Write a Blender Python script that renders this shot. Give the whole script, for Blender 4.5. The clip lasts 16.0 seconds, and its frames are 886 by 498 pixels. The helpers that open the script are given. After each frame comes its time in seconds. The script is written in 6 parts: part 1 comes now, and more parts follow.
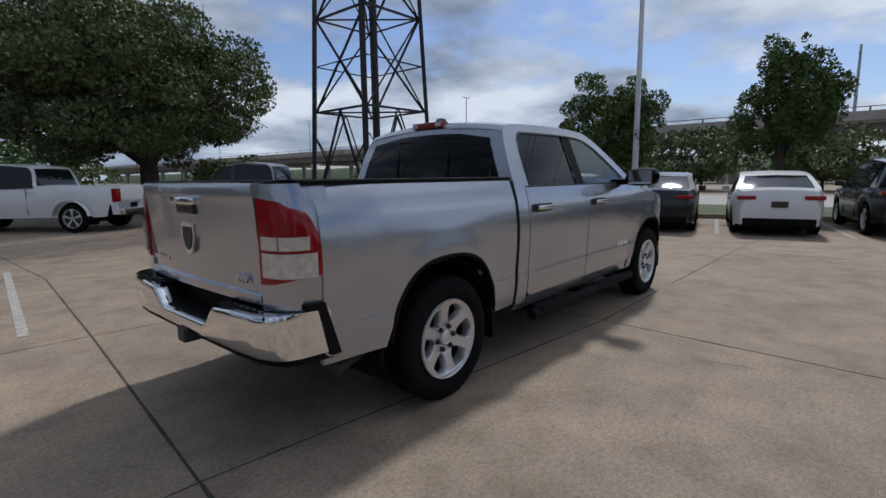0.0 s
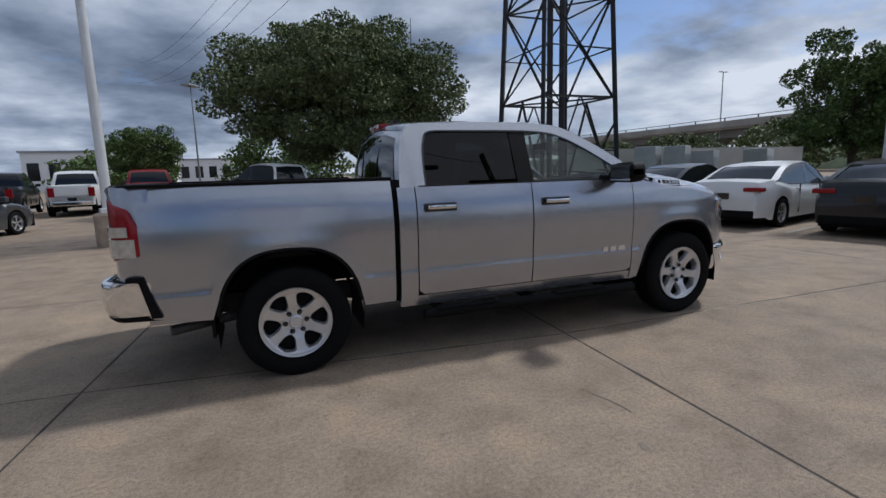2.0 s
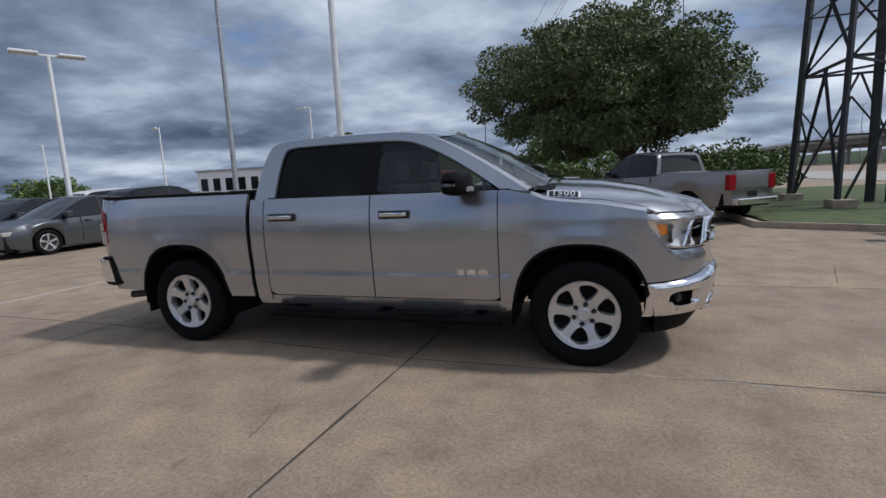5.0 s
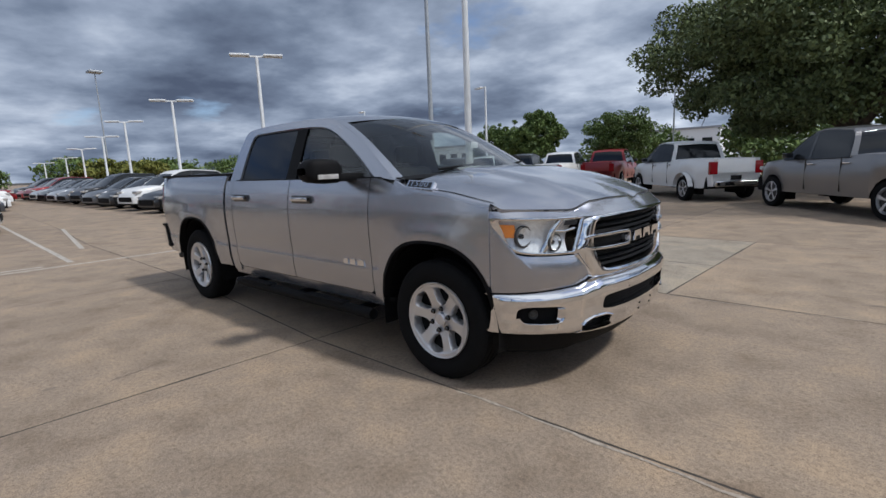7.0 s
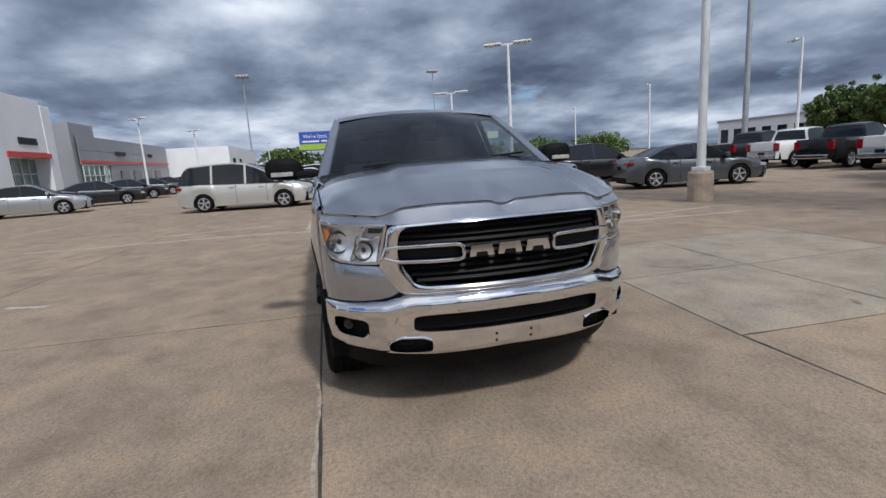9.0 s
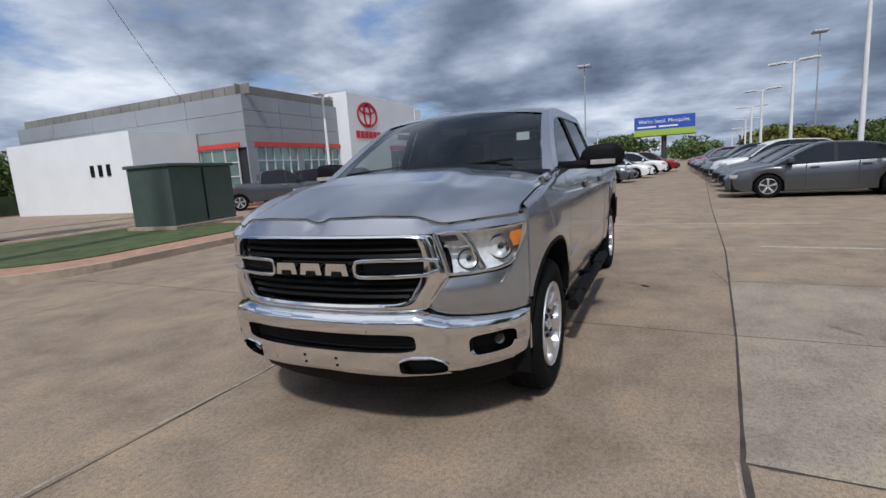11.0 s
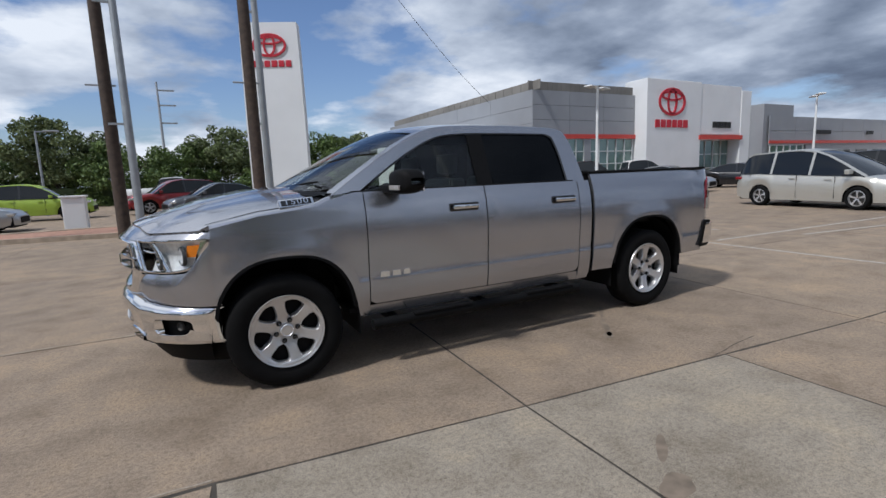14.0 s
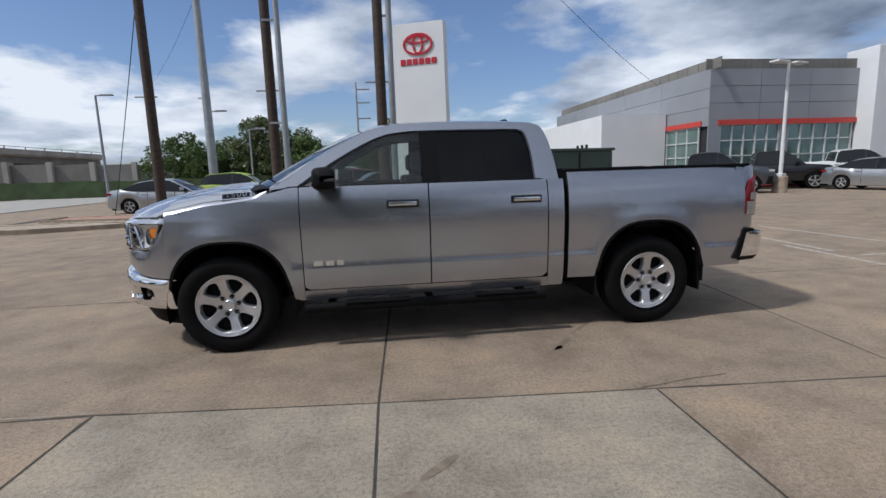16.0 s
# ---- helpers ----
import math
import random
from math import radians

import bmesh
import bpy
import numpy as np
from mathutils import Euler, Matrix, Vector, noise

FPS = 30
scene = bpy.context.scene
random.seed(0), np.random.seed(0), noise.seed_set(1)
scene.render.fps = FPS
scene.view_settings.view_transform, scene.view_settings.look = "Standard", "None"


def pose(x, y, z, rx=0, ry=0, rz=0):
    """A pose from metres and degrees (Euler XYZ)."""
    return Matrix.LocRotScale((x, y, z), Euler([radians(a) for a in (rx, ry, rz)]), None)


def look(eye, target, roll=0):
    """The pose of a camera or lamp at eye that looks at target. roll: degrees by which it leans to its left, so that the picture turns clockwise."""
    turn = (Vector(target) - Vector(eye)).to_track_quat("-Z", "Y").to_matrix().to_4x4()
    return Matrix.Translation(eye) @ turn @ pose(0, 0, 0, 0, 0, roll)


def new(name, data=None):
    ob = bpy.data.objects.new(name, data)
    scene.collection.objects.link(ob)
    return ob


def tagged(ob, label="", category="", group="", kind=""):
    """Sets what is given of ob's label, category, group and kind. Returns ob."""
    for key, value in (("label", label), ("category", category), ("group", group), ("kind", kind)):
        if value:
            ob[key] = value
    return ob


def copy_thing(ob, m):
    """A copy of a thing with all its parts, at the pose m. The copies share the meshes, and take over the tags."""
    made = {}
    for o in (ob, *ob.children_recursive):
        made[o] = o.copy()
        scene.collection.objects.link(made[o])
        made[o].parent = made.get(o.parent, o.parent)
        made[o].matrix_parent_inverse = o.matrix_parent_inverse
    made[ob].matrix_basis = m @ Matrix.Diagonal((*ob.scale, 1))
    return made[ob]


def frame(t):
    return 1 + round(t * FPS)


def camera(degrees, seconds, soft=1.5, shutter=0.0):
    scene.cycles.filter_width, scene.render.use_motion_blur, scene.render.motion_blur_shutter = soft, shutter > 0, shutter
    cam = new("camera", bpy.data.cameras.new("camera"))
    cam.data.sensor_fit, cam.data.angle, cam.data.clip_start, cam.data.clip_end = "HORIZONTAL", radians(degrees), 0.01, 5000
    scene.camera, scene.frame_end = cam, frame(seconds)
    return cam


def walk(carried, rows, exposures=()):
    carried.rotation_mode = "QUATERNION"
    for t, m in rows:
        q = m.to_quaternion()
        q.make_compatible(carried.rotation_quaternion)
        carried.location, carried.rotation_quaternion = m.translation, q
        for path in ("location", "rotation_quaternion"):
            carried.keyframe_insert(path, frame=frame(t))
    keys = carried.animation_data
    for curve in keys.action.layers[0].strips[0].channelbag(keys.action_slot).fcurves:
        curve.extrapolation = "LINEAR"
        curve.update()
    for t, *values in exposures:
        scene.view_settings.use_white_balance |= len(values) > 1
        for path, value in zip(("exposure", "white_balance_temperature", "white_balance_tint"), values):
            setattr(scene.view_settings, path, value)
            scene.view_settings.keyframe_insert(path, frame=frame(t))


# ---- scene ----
cam = camera(84.5, 16.0)
PATH = [
    (0, (-2.301, -2.974, 1.438), (-0.814, -1.668, 1.145), -0.7),
    (0.5, (-1.88, -3.441, 1.441), (-0.554, -1.975, 1.139), -1.1),
    (1, (-1.367, -3.858, 1.449), (-0.231, -2.241, 1.137), -1.1),
    (1.5, (-0.827, -4.265, 1.471), (0.104, -2.522, 1.164), -1.3),
    (2, (-0.206, -4.594, 1.465), (0.495, -2.747, 1.15), -1.6),
    (2.5, (0.419, -4.821, 1.481), (0.897, -2.905, 1.169), -2.2),
    (3, (1.117, -4.968, 1.472), (1.367, -3.009, 1.152), -2.7),
    (3.5, (1.788, -4.984, 1.482), (1.812, -3.01, 1.167), -2.7),
    (4, (2.506, -4.942, 1.462), (2.286, -2.98, 1.145), -3.0),
    (4.2, (2.791, -4.882, 1.471), (2.478, -2.932, 1.16), -3.2),
    (6.3, (5.079, -3.95, 1.412), (4.05, -2.26, 1.118), -2.0),
    (6.5, (5.286, -3.772, 1.416), (4.174, -2.138, 1.11), -2.3),
    (7, (5.789, -3.301, 1.417), (4.482, -1.825, 1.082), -2.3),
    (7.5, (6.156, -2.776, 1.408), (4.668, -1.485, 1.063), -2.7),
    (8, (6.565, -2.206, 1.408), (4.901, -1.154, 1.055), -2.7),
    (8.5, (6.806, -1.599, 1.399), (5.003, -0.807, 1.049), -3.0),
    (9, (7.054, -0.945, 1.408), (5.142, -0.481, 1.051), -3.6),
    (9.5, (7.069, -0.313, 1.397), (5.105, -0.167, 1.046), -3.5),
    (10, (7.058, 0.385, 1.397), (5.102, 0.165, 1.04), -3.5),
    (10.2, (6.99, 0.641, 1.392), (5.054, 0.279, 1.045), -3.8),
    (12.3, (5.758, 3.0, 1.412), (4.294, 1.679, 1.084), -2.7),
    (12.5, (5.586, 3.178, 1.423), (4.179, 1.795, 1.097), -2.8),
    (13, (5.173, 3.694, 1.438), (3.927, 2.164, 1.112), -2.6),
    (13.5, (4.72, 4.053, 1.431), (3.623, 2.411, 1.118), -2.5),
    (14, (4.236, 4.451, 1.453), (3.313, 2.703, 1.152), -2.2),
    (14.5, (3.745, 4.681, 1.437), (2.996, 2.852, 1.13), -2.0),
    (15, (3.225, 4.929, 1.449), (2.654, 3.038, 1.135), -1.7),
    (15.5, (2.781, 5.041, 1.434), (2.377, 3.107, 1.119), -1.8),
    (16, (2.39, 5.085, 1.447), (2.145, 3.125, 1.131), -1.8),
]
walk(cam, [(t, look(eye, target, roll)) for t, eye, target, roll in PATH], [(0, -0.38, 5850, 10), (4.2, -0.34, 5850, 10), (6.3, -0.03, 6050, 10), (10.2, -0.09, 6050, 10), (12.3, -0.11, 6000, 10), (16, -0.13, 6000, 10)])

# ---------- world and sun ----------
SUN_AZ, SUN_EL = radians(15), radians(52)
wd = bpy.data.worlds.new("sky")
scene.world = wd
wd.use_nodes = True
nt = wd.node_tree
nt.nodes.clear()


def wn(kind, **kw):
    n = nt.nodes.new(kind)
    for k, v in kw.items():
        n.inputs[k].default_value = v
    return n


def wmath(op, a, b=None):
    n = nt.nodes.new("ShaderNodeMath")
    n.operation = op
    for i, v in enumerate((a, b)):
        if v is None:
            continue
        if isinstance(v, (int, float)):
            n.inputs[i].default_value = v
        else:
            nt.links.new(v, n.inputs[i])
    return n.outputs[0]


def ramp(tree, fac, stops):
    n = tree.nodes.new("ShaderNodeValToRGB")
    el = n.color_ramp.elements
    while len(el) < len(stops):
        el.new(0.5)
    for e, (p, c) in zip(el, stops):
        e.position, e.color = p, (c if len(c) == 4 else (*c, 1))
    tree.links.new(fac, n.inputs[0])
    return n.outputs[0]


sky = nt.nodes.new("ShaderNodeTexSky")
sky.sky_type, sky.sun_disc = "NISHITA", False
sky.sun_elevation, sky.sun_rotation = SUN_EL, radians(90) - SUN_AZ
tc = nt.nodes.new("ShaderNodeTexCoord")
sep = nt.nodes.new("ShaderNodeSeparateXYZ")
nt.links.new(tc.outputs["Generated"], sep.inputs[0])
dx, dy, dz = sep.outputs
up = wmath("MAXIMUM", wmath("ADD", dz, 0.20), 0.10)
comb = nt.nodes.new("ShaderNodeCombineXYZ")
nt.links.new(wmath("DIVIDE", dx, up), comb.inputs[0])
nt.links.new(wmath("DIVIDE", dy, up), comb.inputs[1])
big = wn("ShaderNodeTexNoise", Scale=0.85, Detail=9.0, Roughness=0.555, Distortion=0.0)
nt.links.new(comb.outputs[0], big.inputs["Vector"])
shade = wn("ShaderNodeTexNoise", Scale=1.30, Detail=9.0, Roughness=0.53, Distortion=0.0)
moved = nt.nodes.new("ShaderNodeVectorMath")
moved.operation = "ADD"
moved.inputs[1].default_value = (7.3, 3.1, 1.0)
nt.links.new(comb.outputs[0], moved.inputs[0])
nt.links.new(moved.outputs[0], shade.inputs["Vector"])
# the cover is thick and dark towards -x, broken towards -y and +x
cover = wmath("ADD", big.outputs[0], wmath("ADD", wmath("MULTIPLY", dx, -0.06), wmath("MULTIPLY", dy, 0.055)))
mask = ramp(nt, cover, [(0.385, (0, 0, 0)), (0.47, (1, 1, 1))])
grey = wmath("ADD", shade.outputs[0], wmath("ADD", wmath("MULTIPLY", dx, 0.085), wmath("MULTIPLY", dy, -0.06)))
cloud = ramp(nt, grey, [(0.20, (0.09, 0.112, 0.165)), (0.33, (0.19, 0.23, 0.305)), (0.43, (0.34, 0.39, 0.48)), (0.54, (0.60, 0.65, 0.73)), (0.66, (0.92, 0.94, 0.97))])
dim = nt.nodes.new("ShaderNodeMix")
dim.data_type, dim.blend_type = "RGBA", "MULTIPLY"
dim.inputs[0].default_value = 1
nt.links.new(sky.outputs[0], dim.inputs[6])
dim.inputs[7].default_value = (0.095, 0.10, 0.115, 1)
mixc = nt.nodes.new("ShaderNodeMix")
mixc.data_type = "RGBA"
nt.links.new(mask, mixc.inputs[0])
nt.links.new(dim.outputs[2], mixc.inputs[6])
nt.links.new(cloud, mixc.inputs[7])
bg = wn("ShaderNodeBackground", Strength=1.0)
nt.links.new(mixc.outputs[2], bg.inputs[0])
out = nt.nodes.new("ShaderNodeOutputWorld")
nt.links.new(bg.outputs[0], out.inputs[0])

sun = new("sun", bpy.data.lights.new("sun", "SUN"))
sun.data.energy, sun.data.angle, sun.data.color = 3.1, radians(4.5), (1.0, 0.95, 0.87)
s_dir = Vector((math.cos(SUN_EL) * math.cos(SUN_AZ), math.cos(SUN_EL) * math.sin(SUN_AZ), math.sin(SUN_EL)))
sun.matrix_world = look(s_dir * 50, (0, 0, 0))


# ---------- materials ----------
def mat(name, col, rough=0.5, metal=0.0, var=0.12, scale=3.0, bump=0.0, bscale=60.0, coat=0.0, emit=None, rand=0.0, spec=0.5):
    m = bpy.data.materials.new(name)
    m.use_nodes = True
    t = m.node_tree
    p = t.nodes["Principled BSDF"]
    p.inputs["Roughness"].default_value, p.inputs["Metallic"].default_value = rough, metal
    p.inputs["Coat Weight"].default_value = coat
    p.inputs["Specular IOR Level"].default_value = spec
    p.inputs["Coat Roughness"].default_value = 0.04
    co = t.nodes.new("ShaderNodeTexCoord").outputs["Object"]
    fac = None
    if var:
        n = t.nodes.new("ShaderNodeTexNoise")
        n.inputs["Scale"].default_value, n.inputs["Detail"].default_value = scale, 8
        t.links.new(co, n.inputs["Vector"])
        lo, hi = [c * (1 - var) for c in col], [min(1, c * (1 + var)) for c in col]
        c = ramp(t, n.outputs[0], [(0.3, lo), (0.7, hi)])
        if rand:
            oi = t.nodes.new("ShaderNodeObjectInfo")
            mx = t.nodes.new("ShaderNodeMix")
            mx.data_type, mx.blend_type = "RGBA", "MULTIPLY"
            mx.inputs[0].default_value = 1
            t.links.new(c, mx.inputs[6])
            t.links.new(ramp(t, oi.outputs["Random"], [(0, (1 - rand,) * 3), (1, (1, 1, 1))]), mx.inputs[7])
            c = mx.outputs[2]
        t.links.new(c, p.inputs["Base Color"])
        mr = t.nodes.new("ShaderNodeMapRange")
        mr.inputs[3].default_value, mr.inputs[4].default_value = rough * 0.85, min(1, rough * 1.2)
        t.links.new(n.outputs[0], mr.inputs[0])
        t.links.new(mr.outputs[0], p.inputs["Roughness"])
    else:
        p.inputs["Base Color"].default_value = (*col, 1)
    if bump:
        b = t.nodes.new("ShaderNodeTexNoise")
        b.inputs["Scale"].default_value, b.inputs["Detail"].default_value = bscale, 6
        t.links.new(co, b.inputs["Vector"])
        bp = t.nodes.new("ShaderNodeBump")
        bp.inputs["Strength"].default_value, bp.inputs["Distance"].default_value = bump, 0.01
        t.links.new(b.outputs[0], bp.inputs["Height"])
        t.links.new(bp.outputs[0], p.inputs["Normal"])
    if emit:
        p.inputs["Emission Color"].default_value = (*col, 1)
        p.inputs["Emission Strength"].default_value = emit
    return m


def glass(name, tint, gloss=0.02, ior=1.5):
    m = bpy.data.materials.new(name)
    m.use_nodes = True
    t = m.node_tree
    t.nodes.clear()
    o = t.nodes.new("ShaderNodeOutputMaterial")
    mx = t.nodes.new("ShaderNodeMixShader")
    tr = t.nodes.new("ShaderNodeBsdfTransparent")
    tr.inputs[0].default_value = (*tint, 1)
    gl = t.nodes.new("ShaderNodeBsdfGlossy")
    gl.inputs["Roughness"].default_value = gloss
    fr = t.nodes.new("ShaderNodeLayerWeight")
    fr.inputs[0].default_value = 0.5
    pw = t.nodes.new("ShaderNodeMath")
    pw.operation = "POWER"
    pw.inputs[1].default_value = 4.0
    t.links.new(fr.outputs["Facing"], pw.inputs[0])
    ma = t.nodes.new("ShaderNodeMath")
    ma.operation = "MULTIPLY_ADD"
    ma.inputs[1].default_value, ma.inputs[2].default_value = 0.9, ((ior - 1) / (ior + 1)) ** 2 * 1.6
    t.links.new(pw.outputs[0], ma.inputs[0])
    t.links.new(ma.outputs[0], mx.inputs[0])
    t.links.new(tr.outputs[0], mx.inputs[1])
    t.links.new(gl.outputs[0], mx.inputs[2])
    t.links.new(mx.outputs[0], o.inputs[0])
    return m


def concrete(name, base, warm, rand=0.0):
    """Worn paving concrete: broad stains, blotches, fine exposed grit."""
    m = bpy.data.materials.new(name)
    m.use_nodes = True
    t = m.node_tree
    p = t.nodes["Principled BSDF"]
    geo = t.nodes.new("ShaderNodeNewGeometry").outputs["Position"]

    def nz(scale, detail, rough=0.6, dist=0.0):
        n = t.nodes.new("ShaderNodeTexNoise")
        n.inputs["Scale"].default_value, n.inputs["Detail"].default_value = scale, detail
        n.inputs["Roughness"].default_value, n.inputs["Distortion"].default_value = rough, dist
        t.links.new(geo, n.inputs["Vector"])
        return n.outputs[0]

    def mul(a, b):
        x = t.nodes.new("ShaderNodeMix")
        x.data_type, x.blend_type = "RGBA", "MULTIPLY"
        x.inputs[0].default_value = 1
        t.links.new(a, x.inputs[6])
        t.links.new(b, x.inputs[7])
        return x.outputs[2]

    c = ramp(t, nz(0.5, 7, 0.68, 0.1), [(0.30, [v * 0.90 for v in base]), (0.5, base), (0.68, warm)])
    c = mul(c, ramp(t, nz(2.2, 8, 0.65), [(0.30, (0.80, 0.78, 0.76)), (0.5, (0.98, 0.98, 0.98)), (0.7, (1.10, 1.08, 1.05))]))
    c = mul(c, ramp(t, nz(150, 3, 0.75), [(0.33, (0.50, 0.48, 0.46)), (0.46, (0.96, 0.96, 0.96)), (0.66, (1.30, 1.28, 1.24))]))
    c = mul(c, ramp(t, nz(38, 6, 0.75), [(0.34, (0.66, 0.65, 0.63)), (0.5, (1, 1, 1)), (0.66, (1.22, 1.21, 1.18))]))
    c = mul(c, ramp(t, nz(1.1, 7, 0.72, 0.1), [(0.34, (0.87, 0.85, 0.82)), (0.50, (1, 1, 1)), (0.62, (1.12, 1.09, 1.03))]))
    c = mul(c, ramp(t, nz(7.0, 3, 0.5, 0.3), [(0.20, (0.62, 0.60, 0.58)), (0.30, (1, 1, 1))]))
    c = mul(c, ramp(t, nz(34, 2, 0.5), [(0.22, (0.50, 0.48, 0.46)), (0.285, (1, 1, 1))]))
    if rand:
        oi = t.nodes.new("ShaderNodeObjectInfo")
        c = mul(c, ramp(t, oi.outputs["Random"], [(0, (1 - rand, 1 - rand, 1 - rand * 0.9)), (1, (1, 1, 1))]))
    t.links.new(c, p.inputs["Base Color"])
    p.inputs["Roughness"].default_value = 0.82
    p.inputs["Specular IOR Level"].default_value = 0.35
    bp = t.nodes.new("ShaderNodeBump")
    bp.inputs["Strength"].default_value, bp.inputs["Distance"].default_value = 0.5, 0.005
    t.links.new(nz(90, 5, 0.7), bp.inputs["Height"])
    t.links.new(bp.outputs[0], p.inputs["Normal"])
    return m


M = dict(
    concrete=concrete("worn_concrete", (0.285, 0.225, 0.170), (0.325, 0.250, 0.180), rand=0.13),
    patch=concrete("newer_grey_concrete", (0.295, 0.258, 0.210), (0.315, 0.272, 0.216), rand=0.04),
    joint=mat("dark_joint", (0.05, 0.042, 0.034), 0.9, var=0.4, scale=9),
    line=mat("worn_white_line", (0.37, 0.335, 0.29), 0.85, var=0.35, scale=14),
    asphalt=mat("pale_road", (0.34, 0.32, 0.29), 0.9, var=0.15, scale=1.5),
    kerb=mat("kerb_concrete", (0.36, 0.29, 0.22), 0.85, var=0.25, scale=4, bump=0.3),
    redkerb=mat("red_painted_kerb", (0.45, 0.09, 0.07), 0.7, var=0.2, scale=5),
    grass=mat("grass", (0.062, 0.082, 0.026), 0.95, var=0.45, scale=3, bump=1.0, bscale=25),
    brick=mat("reddish_paving", (0.36, 0.20, 0.14), 0.85, var=0.25, scale=6),
    paint=mat("silver_metallic_paint", (0.405, 0.414, 0.452), 0.25, 0.86, var=0.0, coat=0.9),
    chrome=mat("chrome", (0.78, 0.78, 0.79), 0.08, 1.0, var=0.0),
    alloy=mat("silver_alloy", (0.66, 0.66, 0.67), 0.34, 0.75, var=0.05, scale=10),
    black=mat("black_plastic", (0.006, 0.006, 0.0065), 0.62, var=0.25, scale=30, bump=0.15, bscale=300, spec=0.12),
    gloss=mat("gloss_black", (0.012, 0.012, 0.013), 0.12, var=0.0, coat=0.5),
    rubber=mat("tyre_rubber", (0.0075, 0.0075, 0.0078), 0.85, var=0.25, scale=12, bump=0.2, bscale=120, spec=0.12),
    steel=mat("dark_steel", (0.06, 0.058, 0.055), 0.6, 0.5, var=0.3, scale=12),
    slat=mat("satin_black_slat", (0.005, 0.005, 0.0055), 0.5, var=0.0, spec=0.12),
    redlens=mat("red_lens", (0.24, 0.003, 0.007), 0.10, var=0.12, scale=20, coat=0.0),
    whitelens=mat("clear_lens", (0.52, 0.50, 0.47), 0.15, 0.35, var=0.18, scale=30, coat=1.0),
    amber=mat("amber_lens", (0.85, 0.25, 0.02), 0.2, var=0.1, scale=30, coat=1.0),
    reflector=mat("lamp_reflector", (0.86, 0.87, 0.89), 0.22, 0.25, var=0.15, scale=40),
    cloth=mat("grey_seat_cloth", (0.05, 0.05, 0.053), 0.9, var=0.15, scale=40),
    trimgrey=mat("grey_trim", (0.045, 0.045, 0.047), 0.6, var=0.1, scale=20),
    liner=mat("black_bed_liner", (0.012, 0.012, 0.012), 0.7, var=0.3, scale=40, bump=0.3, bscale=200, spec=0.2),
    lens=glass("clear_glass", (0.97, 0.98, 0.98), 0.01, 1.35),
    front_glass=glass("lightly_tinted_glass", (0.72, 0.78, 0.75), 0.01, 1.45),
    dark_glass=glass("dark_tinted_glass", (0.014, 0.015, 0.017), 0.01, 1.29),
    car_glass=mat("car_glass", (0.012, 0.014, 0.016), 0.05, var=0.0, coat=0.15, spec=0.35),
    white=mat("white_paint", (0.74, 0.74, 0.73), 0.35, var=0.04, scale=2, coat=0.5),
    lightpole=mat("white_pole_paint", (0.70, 0.71, 0.71), 0.45, var=0.10, scale=2),
    greypole=mat("galvanised_pole", (0.33, 0.35, 0.37), 0.5, 0.4, var=0.15, scale=3),
    woodpole=mat("dark_timber_pole", (0.060, 0.042, 0.032), 0.85, var=0.35, scale=8, bump=0.5, bscale=30),
    lattice=mat("weathered_lattice_steel", (0.045, 0.045, 0.048), 0.6, 0.4, var=0.25, scale=2),
    panel=mat("grey_wall_panel", (0.30, 0.31, 0.33), 0.45, 0.2, var=0.06, scale=0.6),
    whitewall=mat("white_wall_panel", (0.74, 0.75, 0.76), 0.5, var=0.04, scale=0.6),
    redstripe=mat("red_stripe", (0.55, 0.06, 0.045), 0.45, var=0.05, scale=2),
    redsign=mat("red_sign_face", (0.50, 0.02, 0.035), 0.35, var=0.05, scale=3),
    shopglass=mat("green_shop_glass", (0.16, 0.24, 0.22), 0.05, 0.3, var=0.25, scale=0.4, coat=0.6),
    mullion=mat("pale_mullion", (0.55, 0.57, 0.57), 0.5, var=0.05),
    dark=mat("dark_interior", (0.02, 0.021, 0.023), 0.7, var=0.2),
    bridge=mat("bridge_concrete", (0.36, 0.34, 0.31), 0.9, var=0.22, scale=0.35),
    # bridge concrete with shade put into its colour; plain dark grey on roof screens
    bridgeshade=mat("girder_shade_and_dark_grey", (0.20, 0.19, 0.175), 0.9, var=0.25, scale=0.3),
    bark=mat("bark", (0.075, 0.055, 0.042), 0.95, var=0.4, scale=6, bump=0.8, bscale=14),
    utility=mat("dark_green_cabinet", (0.05, 0.075, 0.062), 0.5, var=0.12, scale=3),
    hvac=mat("grey_cabinet", (0.40, 0.41, 0.41), 0.6, var=0.12, scale=2),
    blue=mat("billboard_blue", (0.02, 0.07, 0.36), 0.6, var=0.05),
    lime=mat("lime_green", (0.30, 0.42, 0.04), 0.5, var=0.06, coat=0.3),
    wire=mat("black_cable", (0.03, 0.03, 0.03), 0.7, var=0.0),
    chalk=mat("pale_chalky_filler", (0.31, 0.265, 0.215), 0.9, var=0.35, scale=30),
    stain=mat("damp_stain", (0.185, 0.145, 0.108), 0.7, var=0.4, scale=8),
    farleaf=mat("distant_foliage", (0.05, 0.075, 0.03), 0.95, var=0.5, scale=0.6, bump=1.0, bscale=2),
)


def leaf_mat(name, a, b):
    m = bpy.data.materials.new(name)
    m.use_nodes = True
    t = m.node_tree
    p = t.nodes["Principled BSDF"]
    g = t.nodes.new("ShaderNodeNewGeometry")
    t.links.new(ramp(t, g.outputs["Random Per Island"], [(0, a), (1, b)]), p.inputs["Base Color"])
    p.inputs["Roughness"].default_value = 0.6
    p.inputs["Specular IOR Level"].default_value = 0.3
    return m


